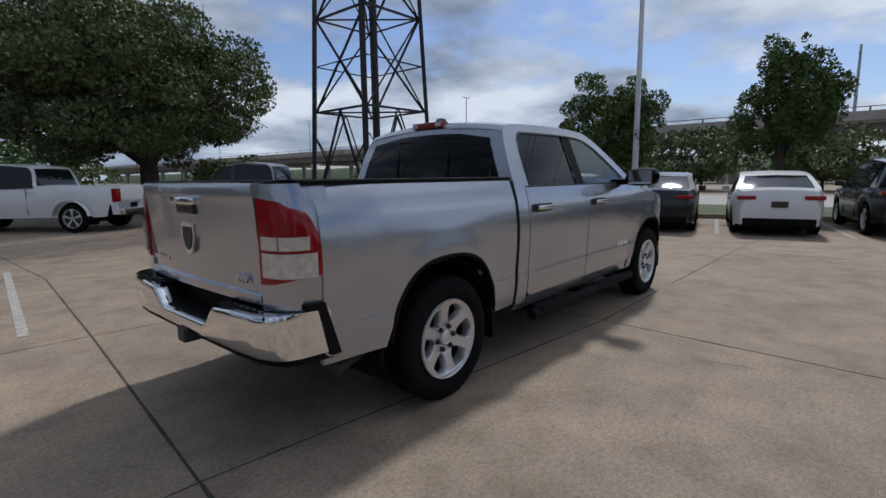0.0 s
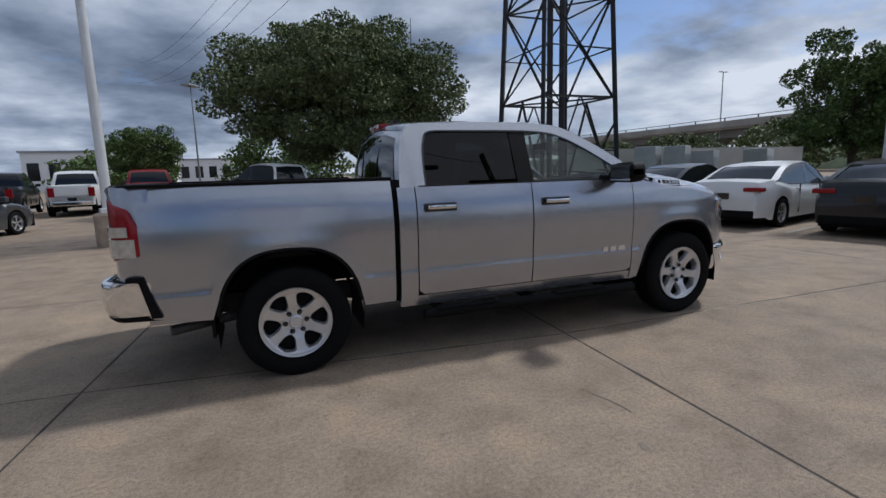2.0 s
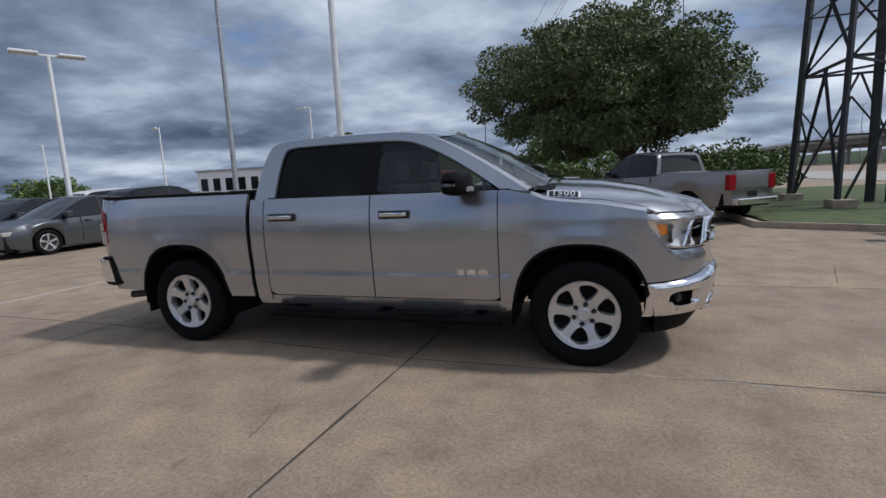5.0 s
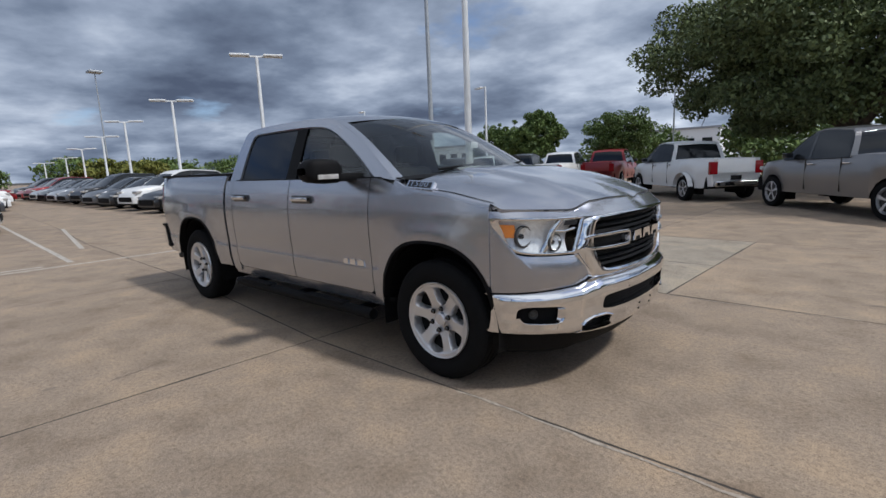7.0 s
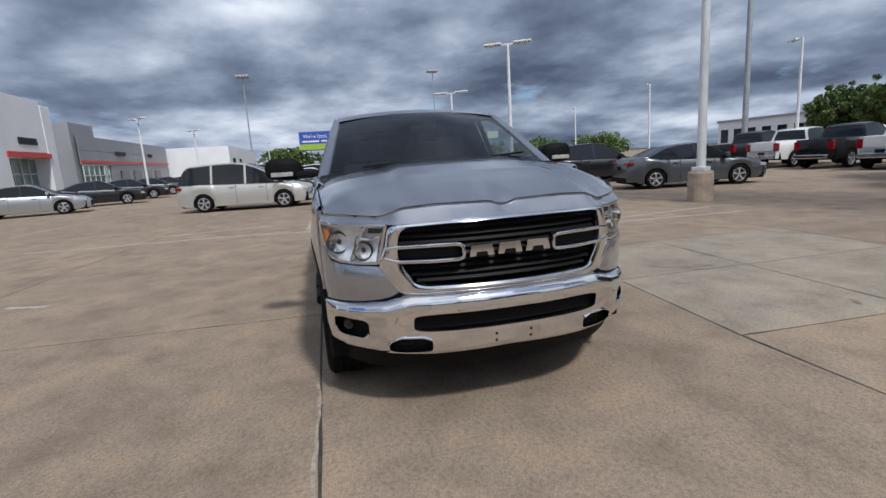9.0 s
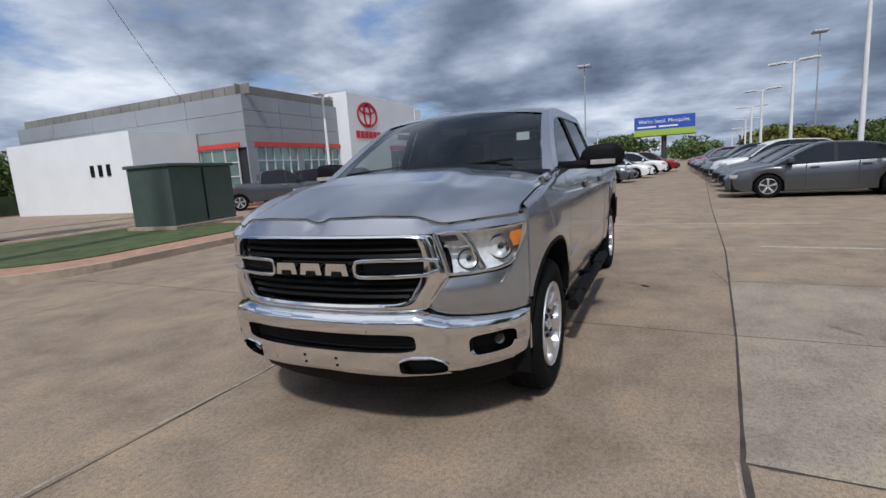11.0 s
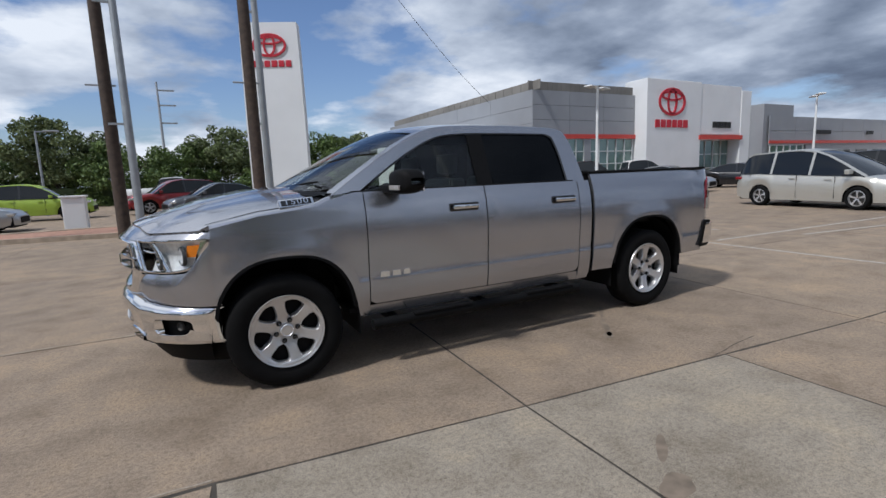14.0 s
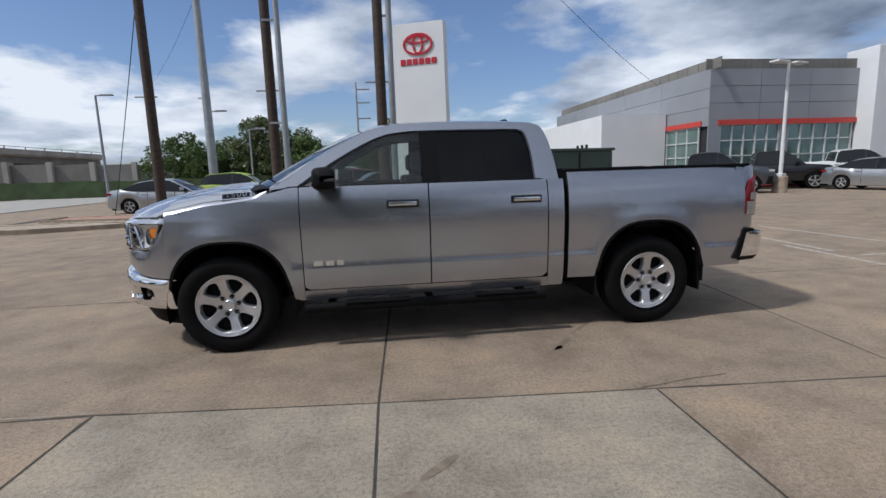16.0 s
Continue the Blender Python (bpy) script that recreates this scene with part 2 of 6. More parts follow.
M["oakleaf"] = leaf_mat("oak_leaf", (0.055, 0.074, 0.030), (0.185, 0.225, 0.090))
M["leaf"] = leaf_mat("green_leaf", (0.040, 0.070, 0.018), (0.140, 0.200, 0.055))
M["yleaf"] = leaf_mat("yellowish_leaf", (0.07, 0.085, 0.015), (0.20, 0.20, 0.045))


# ---------- mesh helpers ----------
def link(name, bm, material, parent=None, label="", smooth=True):
    me = bpy.data.meshes.new(name)
    bmesh.ops.recalc_face_normals(bm, faces=bm.faces)
    bm.to_mesh(me)
    bm.free()
    for q in me.polygons:
        q.use_smooth = smooth
    if smooth:
        me.set_sharp_from_angle(angle=radians(42))
    me.materials.append(M[material])
    ob = new(name, me)
    ob.parent = parent
    if label:
        ob["label"] = label
    return ob


def part(name, bm, material, parent, label="", smooth=False):
    return link(name, bm, material, parent, label, smooth)


def thing(name, label, category, group="", kind="", m=None):
    e = new(name)
    tagged(e, label, category, group, kind)
    if m is not None:
        e.matrix_basis = m
    return e


def box(x0, x1, y0, y1, z0, z1, bev=0.0, bm=None):
    bm = bm or bmesh.new()
    r = bmesh.ops.create_cube(bm, size=1, matrix=Matrix.Translation(((x0 + x1) / 2, (y0 + y1) / 2, (z0 + z1) / 2)) @ Matrix.Diagonal((abs(x1 - x0), abs(y1 - y0), abs(z1 - z0), 1)))
    if bev:
        es = list({e for v in r["verts"] for e in v.link_edges})
        bmesh.ops.bevel(bm, geom=es, offset=bev, segments=2, affect="EDGES", profile=0.6)
    return bm


def tube(a, b, r0, r1=None, n=10, bm=None, caps=True):
    bm = bm or bmesh.new()
    a, b = Vector(a), Vector(b)
    d = b - a
    m = Matrix.Translation((a + b) / 2) @ d.to_track_quat("Z", "Y").to_matrix().to_4x4()
    bmesh.ops.create_cone(bm, cap_ends=caps, segments=n, radius1=r0, radius2=r0 if r1 is None else r1, depth=d.length, matrix=m)
    return bm


def grid(rows, bm=None):
    """Faces between rows of points of equal count."""
    bm = bm or bmesh.new()
    vs = [[bm.verts.new(p) for p in r] for r in rows]
    for a, b in zip(vs, vs[1:]):
        for i in range(len(a) - 1):
            try:
                bm.faces.new((a[i], a[i + 1], b[i + 1], b[i]))
            except ValueError:
                pass
    return bm


def rim(bm, off):
    """Turns the open border inwards by off, so that a panel shows its thickness."""
    es = [e for e in bm.edges if e.is_boundary]
    r = bmesh.ops.extrude_edge_only(bm, edges=es)
    for v in r["geom"]:
        if isinstance(v, bmesh.types.BMVert):
            v.co += Vector(off)
    return bm


def interp(x, table):
    return float(np.interp(x, [p[0] for p in table], [p[1] for p in table]))


def lathe(profile, n=28, bm=None):
    """Rings about the y axis; profile of (radius, y)."""
    bm = bm or bmesh.new()
    rings = []
    for r, y in profile:
        rings.append([bm.verts.new((r * math.cos(2 * math.pi * i / n), y, r * math.sin(2 * math.pi * i / n))) for i in range(n)])
    for a, b in zip(rings, rings[1:]):
        for i in range(n):
            bm.faces.new((a[i], a[(i + 1) % n], b[(i + 1) % n], b[i]))
    return bm


def prism(points, y0, y1, bm=None):
    """A flat outline in (x, z), drawn out from y0 to y1."""
    bm = bm or bmesh.new()
    a = [bm.verts.new((x, y0, z)) for x, z in points]
    b = [bm.verts.new((x, y1, z)) for x, z in points]
    bm.faces.new(a)
    bm.faces.new(b[::-1])
    for i in range(len(a)):
        j = (i + 1) % len(a)
        bm.faces.new((a[i], b[i], b[j], a[j]))
    return bm


def text_part(name, body, size, material, parent, m, depth=0.004, label=""):
    cu = bpy.data.curves.new(name, "FONT")
    cu.body, cu.size, cu.extrude, cu.align_x, cu.align_y = body, size, depth, "CENTER", "CENTER"
    tmp = bpy.data.objects.new(name, cu)
    me = bpy.data.meshes.new_from_object(tmp)
    bpy.data.objects.remove(tmp)
    me.materials.append(M[material])
    ob = new(name, me)
    ob.parent, ob.matrix_basis = parent, m
    if label:
        ob["label"] = label
    return ob

# ---------- the pickup ----------
WB, HUB, TYRE = 3.672, 0.395, 0.405
truck = thing("pickup_truck", "silver crew-cab pickup truck parked on worn concrete", "pickup truck")
ARCH = ((-0.01, 0.52, 0.565), (3.645, 0.50, 0.545))


def arch_z(x, base):
    """The lower edge of the body side: flat sill, cut by the rounded wheel openings."""
    z = base
    for c, w, h in ARCH:
        u = abs(x - c) / w
        if u < 1:
            z = max(z, HUB + h * (1 - u ** 2.7) ** 0.46)
    return z


SIDE = [(0.38, 0.955), (0.50, 0.986), (0.60, 1.000), (0.668, 1.0045), (0.690, 1.0045), (0.699, 1.0015), (0.75, 1.004), (0.85, 1.012), (1.0, 1.018), (1.12, 1.014), (1.25, 0.995), (1.34, 0.968), (1.40, 0.940), (1.46, 0.915)]


def body_y(x, z):
    y = interp(z, SIDE)
    if x < -0.5:
        y -= 0.035 * ((-0.5 - x) / 0.5) ** 2
    if x > 3.7:
        y -= 0.035 * ((x - 3.7) / 0.42) ** 2
    for c, w, h in ARCH:
        r = math.hypot((x - c) / w, max(z - HUB, 0) / h)
        y += 0.016 * math.exp(-(((r - 1.0) / 0.20) ** 2))
    return y


def side_panel(xl, xr, lo, hi, sgn, n=24, m=14, shear=lambda z: 0.0, inset=0.0):
    """A body panel between two uprights; lo and hi give its lower and upper edge along x."""
    rows = []
    for i in range(n + 1):
        x0 = xl + (xr - xl) * i / n
        a, b = lo(x0), hi(x0)
        row = []
        zs_ = np.linspace(a, b, m + 1)
        if a < 0.65 and b > 0.8:
            k = int(np.argmin(abs(zs_ - 0.69)))
            zs_[k], zs_[k + 1] = 0.690, 0.699
            zs_[:k] = np.linspace(a, 0.668, k) if k > 1 else zs_[:k]
            zs_[k + 2:] = np.linspace(0.75, b, len(zs_) - k - 2)
        for z in zs_:
            x = x0 + shear(z)
            row.append((x, sgn * (body_y(x, z) - inset), z))
        rows.append(row)
    return rim(grid(rows), (0, -sgn * 0.03, 0))


def green_y(z):
    return 0.945 - (z - 1.35) * 0.40


BELT = 1.35
OUT = [(0.835, 1.34), (0.865, 1.58), (0.915, 1.76), (1.0, 1.838), (1.3, 1.862), (1.9, 1.868), (2.3, 1.848), (2.5, 1.79), (2.75, 1.665), (3.0, 1.515), (3.28, 1.335)]
INN = [(1.045, 1.355), (1.055, 1.58), (1.085, 1.735), (1.14, 1.788), (1.3, 1.798), (1.9, 1.80), (2.22, 1.785), (2.40, 1.742), (2.62, 1.637), (2.85, 1.502), (3.06, 1.36)]


def fine(poly, k=4):
    """The polyline with k points to each stretch, rounded by a spline."""
    out_, n = [], len(poly)
    P = [poly[0], *poly, poly[-1]]
    for i in range(1, n):
        p0, p1, p2, p3 = (np.array(q) for q in P[i - 1:i + 3])
        for s in range(k):
            u = s / k
            out_.append(tuple(0.5 * (2 * p1 + (p2 - p0) * u + (2 * p0 - 5 * p1 + 4 * p2 - p3) * u * u + (3 * p1 - p0 - 3 * p2 + p3) * u ** 3)))
    return out_ + [poly[-1]]


OUTF, INNF = fine(OUT), fine(INN)


def nose_x(y):
    """Plan of the front: how far it reaches at y."""
    return interp(abs(y), [(0, 4.640), (0.15, 4.637), (0.3, 4.622), (0.45, 4.592), (0.58, 4.55), (0.68, 4.50), (0.78, 4.42), (0.86, 4.335), (0.92, 4.245), (0.955, 4.17), (0.975, 4.10)])


def tail_x(y):
    return interp(abs(y), [(0, -1.148), (0.4, -1.140), (0.6, -1.128), (0.75, -1.115), (0.85, -1.102), (0.915, -1.076), (0.948, -1.035), (0.970, -0.97), (0.985, -0.88)])


def hood_z(x, t):
    zc = interp(x, [(3.2, 1.392), (3.5, 1.384), (3.8, 1.362), (4.1, 1.310), (4.3, 1.254), (4.45, 1.214), (4.55, 1.186), (4.64, 1.160)])
    drop = interp(x, [(3.2, 0.03), (3.5, 0.065), (4.2, 0.085), (4.64, 0.02)])
    a = abs(t)
    edge = interp(x, [(3.4, 0.44), (4.5, 0.60)])
    crown = 0.026 / (1 + math.exp((a - edge) / 0.022)) * interp(x, [(3.3, 0.7), (3.7, 1.0), (4.3, 0.9), (4.64, 0.3)])
    return zc - 0.035 * a ** 2 - drop * a ** 7 + crown


def hood_edge(y):
    """Height of the hood's front edge across the nose, with its dip in the middle and its steps over the lamps."""
    return interp(abs(y), [(0, 1.166), (0.025, 1.167), (0.075, 1.186), (0.35, 1.190), (0.53, 1.180), (0.575, 1.166), (0.625, 1.143), (0.66, 1.138), (0.80, 1.146), (0.90, 1.152), (0.975, 1.158)])


def hood_side(x):
    return interp(x, [(3.2, 0.955), (3.7, 0.955), (4.1, 0.945), (4.3, 0.93)])


def fender_top(x):
    if x < 3.12:
        return BELT
    return interp(x, [(3.12, BELT), (3.32, 1.30), (3.40, hood_z(3.40, 1) - 0.03)]) if x < 3.40 else hood_z(x, 1) - 0.03


for sgn in (-1, 1):
    # bed side, with the fuel door on the driver's side
    part("bed_side", side_panel(-0.93, 0.762, lambda x: arch_z(x, 0.50 if x < 0 else 0.47), lambda x: 1.415, sgn, 48, 18), "paint", truck, smooth=True)
    # corner behind the tail lamp: below, above
    ys = [0.735, 0.79, 0.85, 0.885, 0.92, 0.94, 0.955, 0.966, 0.976, 0.985]
    for z0, z1 in ((0.58, 1.415),):
        part("bed_corner", rim(grid([[(tail_x(y), sgn * (y + (interp(z, SIDE) - 1.018) * 0.7 * (y / 0.985) ** 6), z) for z in np.linspace(z0, z1, 14)] for y in ys]), (0.02, 0, 0)), "paint", truck, smooth=True)
    cab_lo = lambda x: 0.445
    part("cab_corner", side_panel(0.805, 0.945, cab_lo, lambda x: BELT, sgn, 4, 12), "paint", truck, smooth=True)
    part("sill", side_panel(0.805, 3.10, lambda x: 0.405, lambda x: 0.487, sgn, 20, 3, inset=0.012), "paint", truck, smooth=True)

    rd = part("rear_door", side_panel(0.955, 1.979, lambda x: 0.497 + max(0, 0.06 - (x - 0.955)) ** 2 * 10, lambda x: BELT, sgn, 26, 16), "paint", truck, smooth=True)
    fd = part("front_door", side_panel(1.99, 3.045, lambda x: 0.497 + max(0, 0.05 - (3.045 - x)) ** 2 * 10, lambda x: BELT, sgn, 26, 16), "paint", truck, smooth=True)
    for door, hx in ((rd, 1.145), (fd, 2.205)):
        y = sgn * (body_y(hx, 1.19) + 0.006)
        part("handle_recess", box(hx - 0.135, hx + 0.135, y - 0.012, y + 0.004, 1.155, 1.222, 0.008), "gloss", door)
        part("door_handle", box(hx - 0.115, hx + 0.12, y - 0.01 + sgn * 0.03, y + 0.01 + sgn * 0.03, 1.175, 1.208, 0.009), "chrome", door, "chrome door handle", smooth=True)
    for i, (a, b) in enumerate(((2.715, 2.775), (2.795, 2.865), (2.885, 2.965))):
        yy = sgn * (body_y(2.84, 0.72) + 0.004)
        part("badge_block", prism([(a, 0.70), (a + 0.006, 0.742), (b - 0.006, 0.742), (b, 0.70)], yy - 0.004, yy + 0.004), "chrome", fd)
    part("fender", side_panel(3.053, 4.10, lambda x: arch_z(x, 0.42 if x < 3.5 else 0.69), fender_top, sgn, 40, 16), "paint", truck, smooth=True)
    part("fender_shoulder", grid([[(x, sgn * (body_y(x, fender_top(x)) * (1 - k) + (hood_side(x) + 0.004) * k), fender_top(x) + 0.028 * math.sin(k * math.pi / 2)) for k in (0, 0.15, 0.35, 0.6, 0.8, 1)] for x in np.linspace(3.30, 4.10, 30)]), "paint", truck, smooth=True)
    # black arch lips and inner liners
    for c, w, h in ARCH:
        lip = []
        for i in range(29):
            u = -0.985 + 1.97 * i / 28
            x = c + w * u
            z = arch_z(x, 0.45)
            y = body_y(x, z)
            lip.append([(x, sgn * (y + 0.004), z + 0.002), (x * 0.96 + c * 0.04, sgn * (y + 0.006), z - 0.016), (x * 0.96 + c * 0.04, sgn * (y - 0.05), z - 0.02)])
        part("arch_lip", grid(lip), "black", truck, smooth=True)
        well = []
        for i in range(17):
            a = math.pi * (i / 16) * 1.1 - 0.05 * math.pi
            well.append([(c + 0.515 * math.cos(a), sgn * y_, HUB - 0.03 + 0.57 * math.sin(a)) for y_ in (0.98, 0.75, 0.45)])
        part("wheel_liner", grid(well), "black", truck, smooth=True)
    # side frame of the cab and its panes
    rows = [[(o[0] * (1 - k) + i_[0] * k, sgn * green_y(o[1] * (1 - k) + i_[1] * k), o[1] * (1 - k) + i_[1] * k) for k in (0, 0.33, 0.66, 1)] for o, i_ in zip(OUTF, INNF)]
    part("cab_side_frame", rim(grid(rows), (0, -sgn * 0.02, 0)), "paint", truck, smooth=True)
    zi = lambda x: interp(x, INNF[8:]) if x > 1.14 else interp(x, [(1.045, 1.36), (1.055, 1.58), (1.085, 1.735), (1.14, 1.788)])
    for nm, xa, xb, mt in (("rear_side_window", 1.03, 1.885, "dark_glass"), ("front_side_window", 2.02, 3.07, "front_glass")):
        rows = []
        for i in range(25):
            x = xa + (xb - xa) * i / 24
            top = max(zi(x), 1.352) + 0.012
            rows.append([(x, sgn * (green_y(z) - 0.014), z) for z in np.linspace(1.335, top, 9)])
        part(nm, grid(rows), mt, truck, smooth=True)
    part("centre_pillar", grid([[(x, sgn * (green_y(z) - 0.004), z) for z in np.linspace(1.345, 1.802, 6)] for x in (1.875, 1.95, 2.03)]), "black", truck)
    seal = [[(x, sgn * (green_y(1.35) + o), 1.352 + dz_) for o, dz_ in ((0.014, -0.012), (0.012, 0.006), (-0.012, 0.008))] for x in np.linspace(0.99, 3.14, 14)]
    part("window_seal", grid(seal), "black", truck, smooth=True)
    rows = [[(a[0], sgn * (green_y(a[1]) + 0.003), a[1]), (a[0] * 0.985 + 2.0 * 0.015, sgn * (green_y(a[1]) + 0.003), a[1] - 0.012)] for a in INNF]
    part("window_trim", grid(rows), "gloss", truck, smooth=True)
    # gap between cab and bed
    part("cab_gap", grid([[(x, sgn * (body_y(0.8, z) - 0.06), z) for z in np.linspace(0.45, 1.41, 10)] for x in (0.74, 0.84)]), "black", truck)
    part("inner_shell", grid([[(x, sgn * (body_y(1.5, z) - 0.035), z) for z in np.linspace(0.44, 1.33, 8)] for x in (0.80, 1.5, 2.3, 3.12)]), "black", truck)
    # mirror
    mir = part("door_mirror", bmesh.new(), "black", truck)
    bm = bmesh.new()
    rows = []
    for k, (y, zl_, zh_, xf_) in enumerate(((1.055, 1.365, 1.415, 2.83), (1.075, 1.335, 1.46, 2.87), (1.12, 1.325, 1.495, 2.90), (1.22, 1.325, 1.505, 2.905), (1.31, 1.335, 1.500, 2.885), (1.345, 1.355, 1.475, 2.86), (1.358, 1.39, 1.44, 2.83))):
        zc_, hz_ = (zl_ + zh_) / 2, (zh_ - zl_) / 2
        rows.append([((2.72 + xf_) / 2 + (xf_ - 2.72) / 2 * np.sign(math.cos(a)) * abs(math.cos(a)) ** 0.5, sgn * y, zc_ + hz_ * np.sign(math.sin(a)) * abs(math.sin(a)) ** 0.6) for a in np.linspace(0, 2 * math.pi, 25)])
    grid(rows, bm)
    bmesh.ops.remove_doubles(bm, verts=bm.verts, dist=0.0005)
    bmesh.ops.recalc_face_normals(bm, faces=bm.faces)
    bm.to_mesh(mir.data)
    bm.free()
    for q in mir.data.polygons:
        q.use_smooth = True
    part("mirror_arm", box(2.74, 2.90, sgn * 0.88, sgn * 1.12, 1.335, 1.395, 0.025), "black", mir, smooth=True)
    part("mirror_glass", box(2.712, 2.722, sgn * 1.09, sgn * 1.32, 1.345, 1.482, 0.0), "chrome", mir)
    part("turn_lamp", box(2.895, 2.910, sgn * 1.14, sgn * 1.31, 1.358, 1.392, 0.004), "whitelens", mir)
    # model badge on the hood's flank
    plate = part("badge_plate", box(-0.122, 0.122, -0.030, 0.030, -0.03, 0.006, 0.006), "chrome", truck, "bright badge plate")
    plate.matrix_basis = pose(3.535, sgn * 0.955, 1.300, 58, 0, 0 if sgn < 0 else 180) @ pose(0, 0, 0, 0, 0, -4 if sgn < 0 else 4)
    part("badge_face", box(-0.105, 0.105, -0.022, 0.022, 0.0, 0.009, 0.004), "gloss", plate)
    for i, ch in enumerate("1500"):
        text_part("badge_number", ch, 0.056, "chrome", plate, pose(-0.066 + i * 0.044, 0, 0.011) @ Matrix.Diagonal((1.35, 1, 1, 1)), 0.003)
    # running board
    step = part("running_board", tube((0.98, sgn * 1.02, 0.345), (3.05, sgn * 1.02, 0.345), 0.042, n=14), "black", truck, smooth=True)
    for x in (1.35, 2.45):
        part("step_pad", box(x - 0.27, x + 0.27, sgn * 0.975, sgn * 1.065, 0.372, 0.392, 0.008), "black", step)
    for x in (1.15, 2.0, 2.85):
        part("step_bracket", box(x - 0.03, x + 0.03, sgn * 0.6, sgn * 1.0, 0.33, 0.37), "black", step)
    part("mud_flap", box(-0.56, -0.535, sgn * 0.74, sgn * 0.97, 0.36, 0.62, 0.004), "black", truck)
    # bed rail cap and inner wall
    part("bed_rail_cap", box(-0.985, 0.775, sgn * 0.855, sgn * 0.945, 1.408, 1.432, 0.008), "black", truck)
    part("bed_inner_wall", box(-1.0, 0.77, sgn * 0.83, sgn * 0.85, 0.90, 1.41), "liner", truck)

# roof, windshield, rear wall
up_pts = [p for p in OUTF if p[1] > 1.77]
T = np.linspace(-1, 1, 17)
part("roof", grid([[(x - 0.03 * (1 - t * t) * (x < 1.1) + 0.09 * (1 - t * t) * (x > 2.3) * ((x - 2.3) / 0.22), t * green_y(z), z + 0.055 * (1 - t * t) ** 0.9) for t in T] for x, z in up_pts]), "paint", truck, smooth=True)
ws = [p for p in OUTF if p[0] > 2.44]
wrows = []
for x, z in ws:
    k = (x - 2.45) / 0.83
    wrows.append([(x + (0.085 + 0.16 * k) * (1 - t * t), t * (green_y(z) - 0.045), z + 0.052 * (1 - t * t)) for t in T])
part("windshield", grid(wrows), "front_glass", truck, smooth=True)
for sgn in (-1, 1):
    rows = [[(x + (0.085 + 0.16 * (x - 2.45) / 0.83) * (1 - t * t), sgn * t * (green_y(z) + 0.0), z + 0.052 * (1 - t * t) + 0.003) for t in (1.0, 0.965, 0.93)] for x, z in ws]
    part("front_pillar", rim(grid(rows), (0, -sgn * 0.01, -0.02)), "paint", truck, smooth=True)
part("cowl", grid([[(3.28 + 0.25 * (1 - t * t) + o, t * 0.93, 1.345 + 0.035 * (1 - t * t) + h) for o, h in ((-0.03, 0.006), (0.05, 0.004), (0.12, -0.01))] for t in T]), "black", truck, smooth=True)
for y0, y1 in ((-0.62, -0.02), (0.05, 0.68)):
    wip = part("wiper", tube((3.50 - 0.25 * y0 * y0, y0, 1.395), (3.42 - 0.25 * y1 * y1, y1, 1.435), 0.008, n=6), "black", truck)
back = [p for p in OUTF if p[0] < 1.02]
part("cab_back", grid([[(x - 0.035 * (1 - t * t), t * green_y(z), z + 0.055 * (1 - t * t) * (z > 1.8)) for t in T] for x, z in back]), "paint", truck, smooth=True)
rw = []
for z in np.linspace(1.40, 1.80, 7):
    x = interp(z, [(1.34, 0.835), (1.58, 0.865), (1.76, 0.915), (1.838, 1.0)]) - 0.006
    rw.append([(x - 0.035 * (1 - (t * 0.86) ** 2), t * (green_y(z) - 0.115), z + 0.03 * (1 - t * t) * (z - 1.4) / 0.4) for t in T])
rear_win = part("rear_window", grid(rw), "dark_glass", truck, smooth=True)
rear_bk = part("rear_window_backing", grid([[(p[0] + 0.004, p[1], p[2]) for p in r] for r in rw]), "gloss", rear_win, smooth=True)
for y in (-0.30, 0.30):
    part("slider_frame", prism([(0.800, 1.42), (0.815, 1.42), (0.838, 1.58), (0.886, 1.74), (0.870, 1.74), (0.823, 1.58)], y - 0.012, y + 0.012), "black", rear_win)
part("slider_frame", box(0.866, 0.884, -0.31, 0.31, 1.732, 1.748), "black", rear_win)
brk = part("brake_lamp", box(0.885, 0.99, -0.17, 0.17, 1.855, 1.905, 0.012), "redlens", truck, "red high brake lamp with clear ends", smooth=True)
for s in (-1, 1):
    part("cargo_lens", box(0.880, 0.985, s * 0.105, s * 0.165, 1.862, 1.898, 0.006), "whitelens", brk)
part("roof_aerial", prism([(1.02, 1.90), (1.06, 1.955), (1.11, 1.95), (1.15, 1.90)], -0.03, 0.03), "gloss", truck)

# hood
hrows = []
for i in range(31):
    v = i / 30
    row = []
    for t in np.linspace(-1, 1, 65):
        y = t * 0.93
        xb = 3.28 + 0.25 * (1 - t * t)
        xf = nose_x(y) - 0.058
        x = xb + (xf - xb) * v
        yy = t * (interp(x, [(3.2, 0.955), (3.7, 0.955), (4.1, 0.945), (4.3, 0.93)]))
        z = hood_z(x, t) + (hood_edge(y) - hood_z(xf, t)) * v ** 9
        row.append((x, yy, z))
    hrows.append(row)
part("hood", rim(grid(hrows), (0, 0, -0.03)), "paint", truck, smooth=True)
for s in (-1, 1):
    rows = []
    for x in np.linspace(3.34, 4.12, 26):
        y = interp(x, [(3.2, 0.955), (3.7, 0.955), (4.1, 0.945), (4.3, 0.93)])
        z = hood_z(x, 1.0)
        rows.append([(x, s * (y - 0.001), z + 0.003), (x, s * (y + 0.007), z + 0.0005)])
    part("hood_seam", grid(rows), "black", truck, smooth=True)


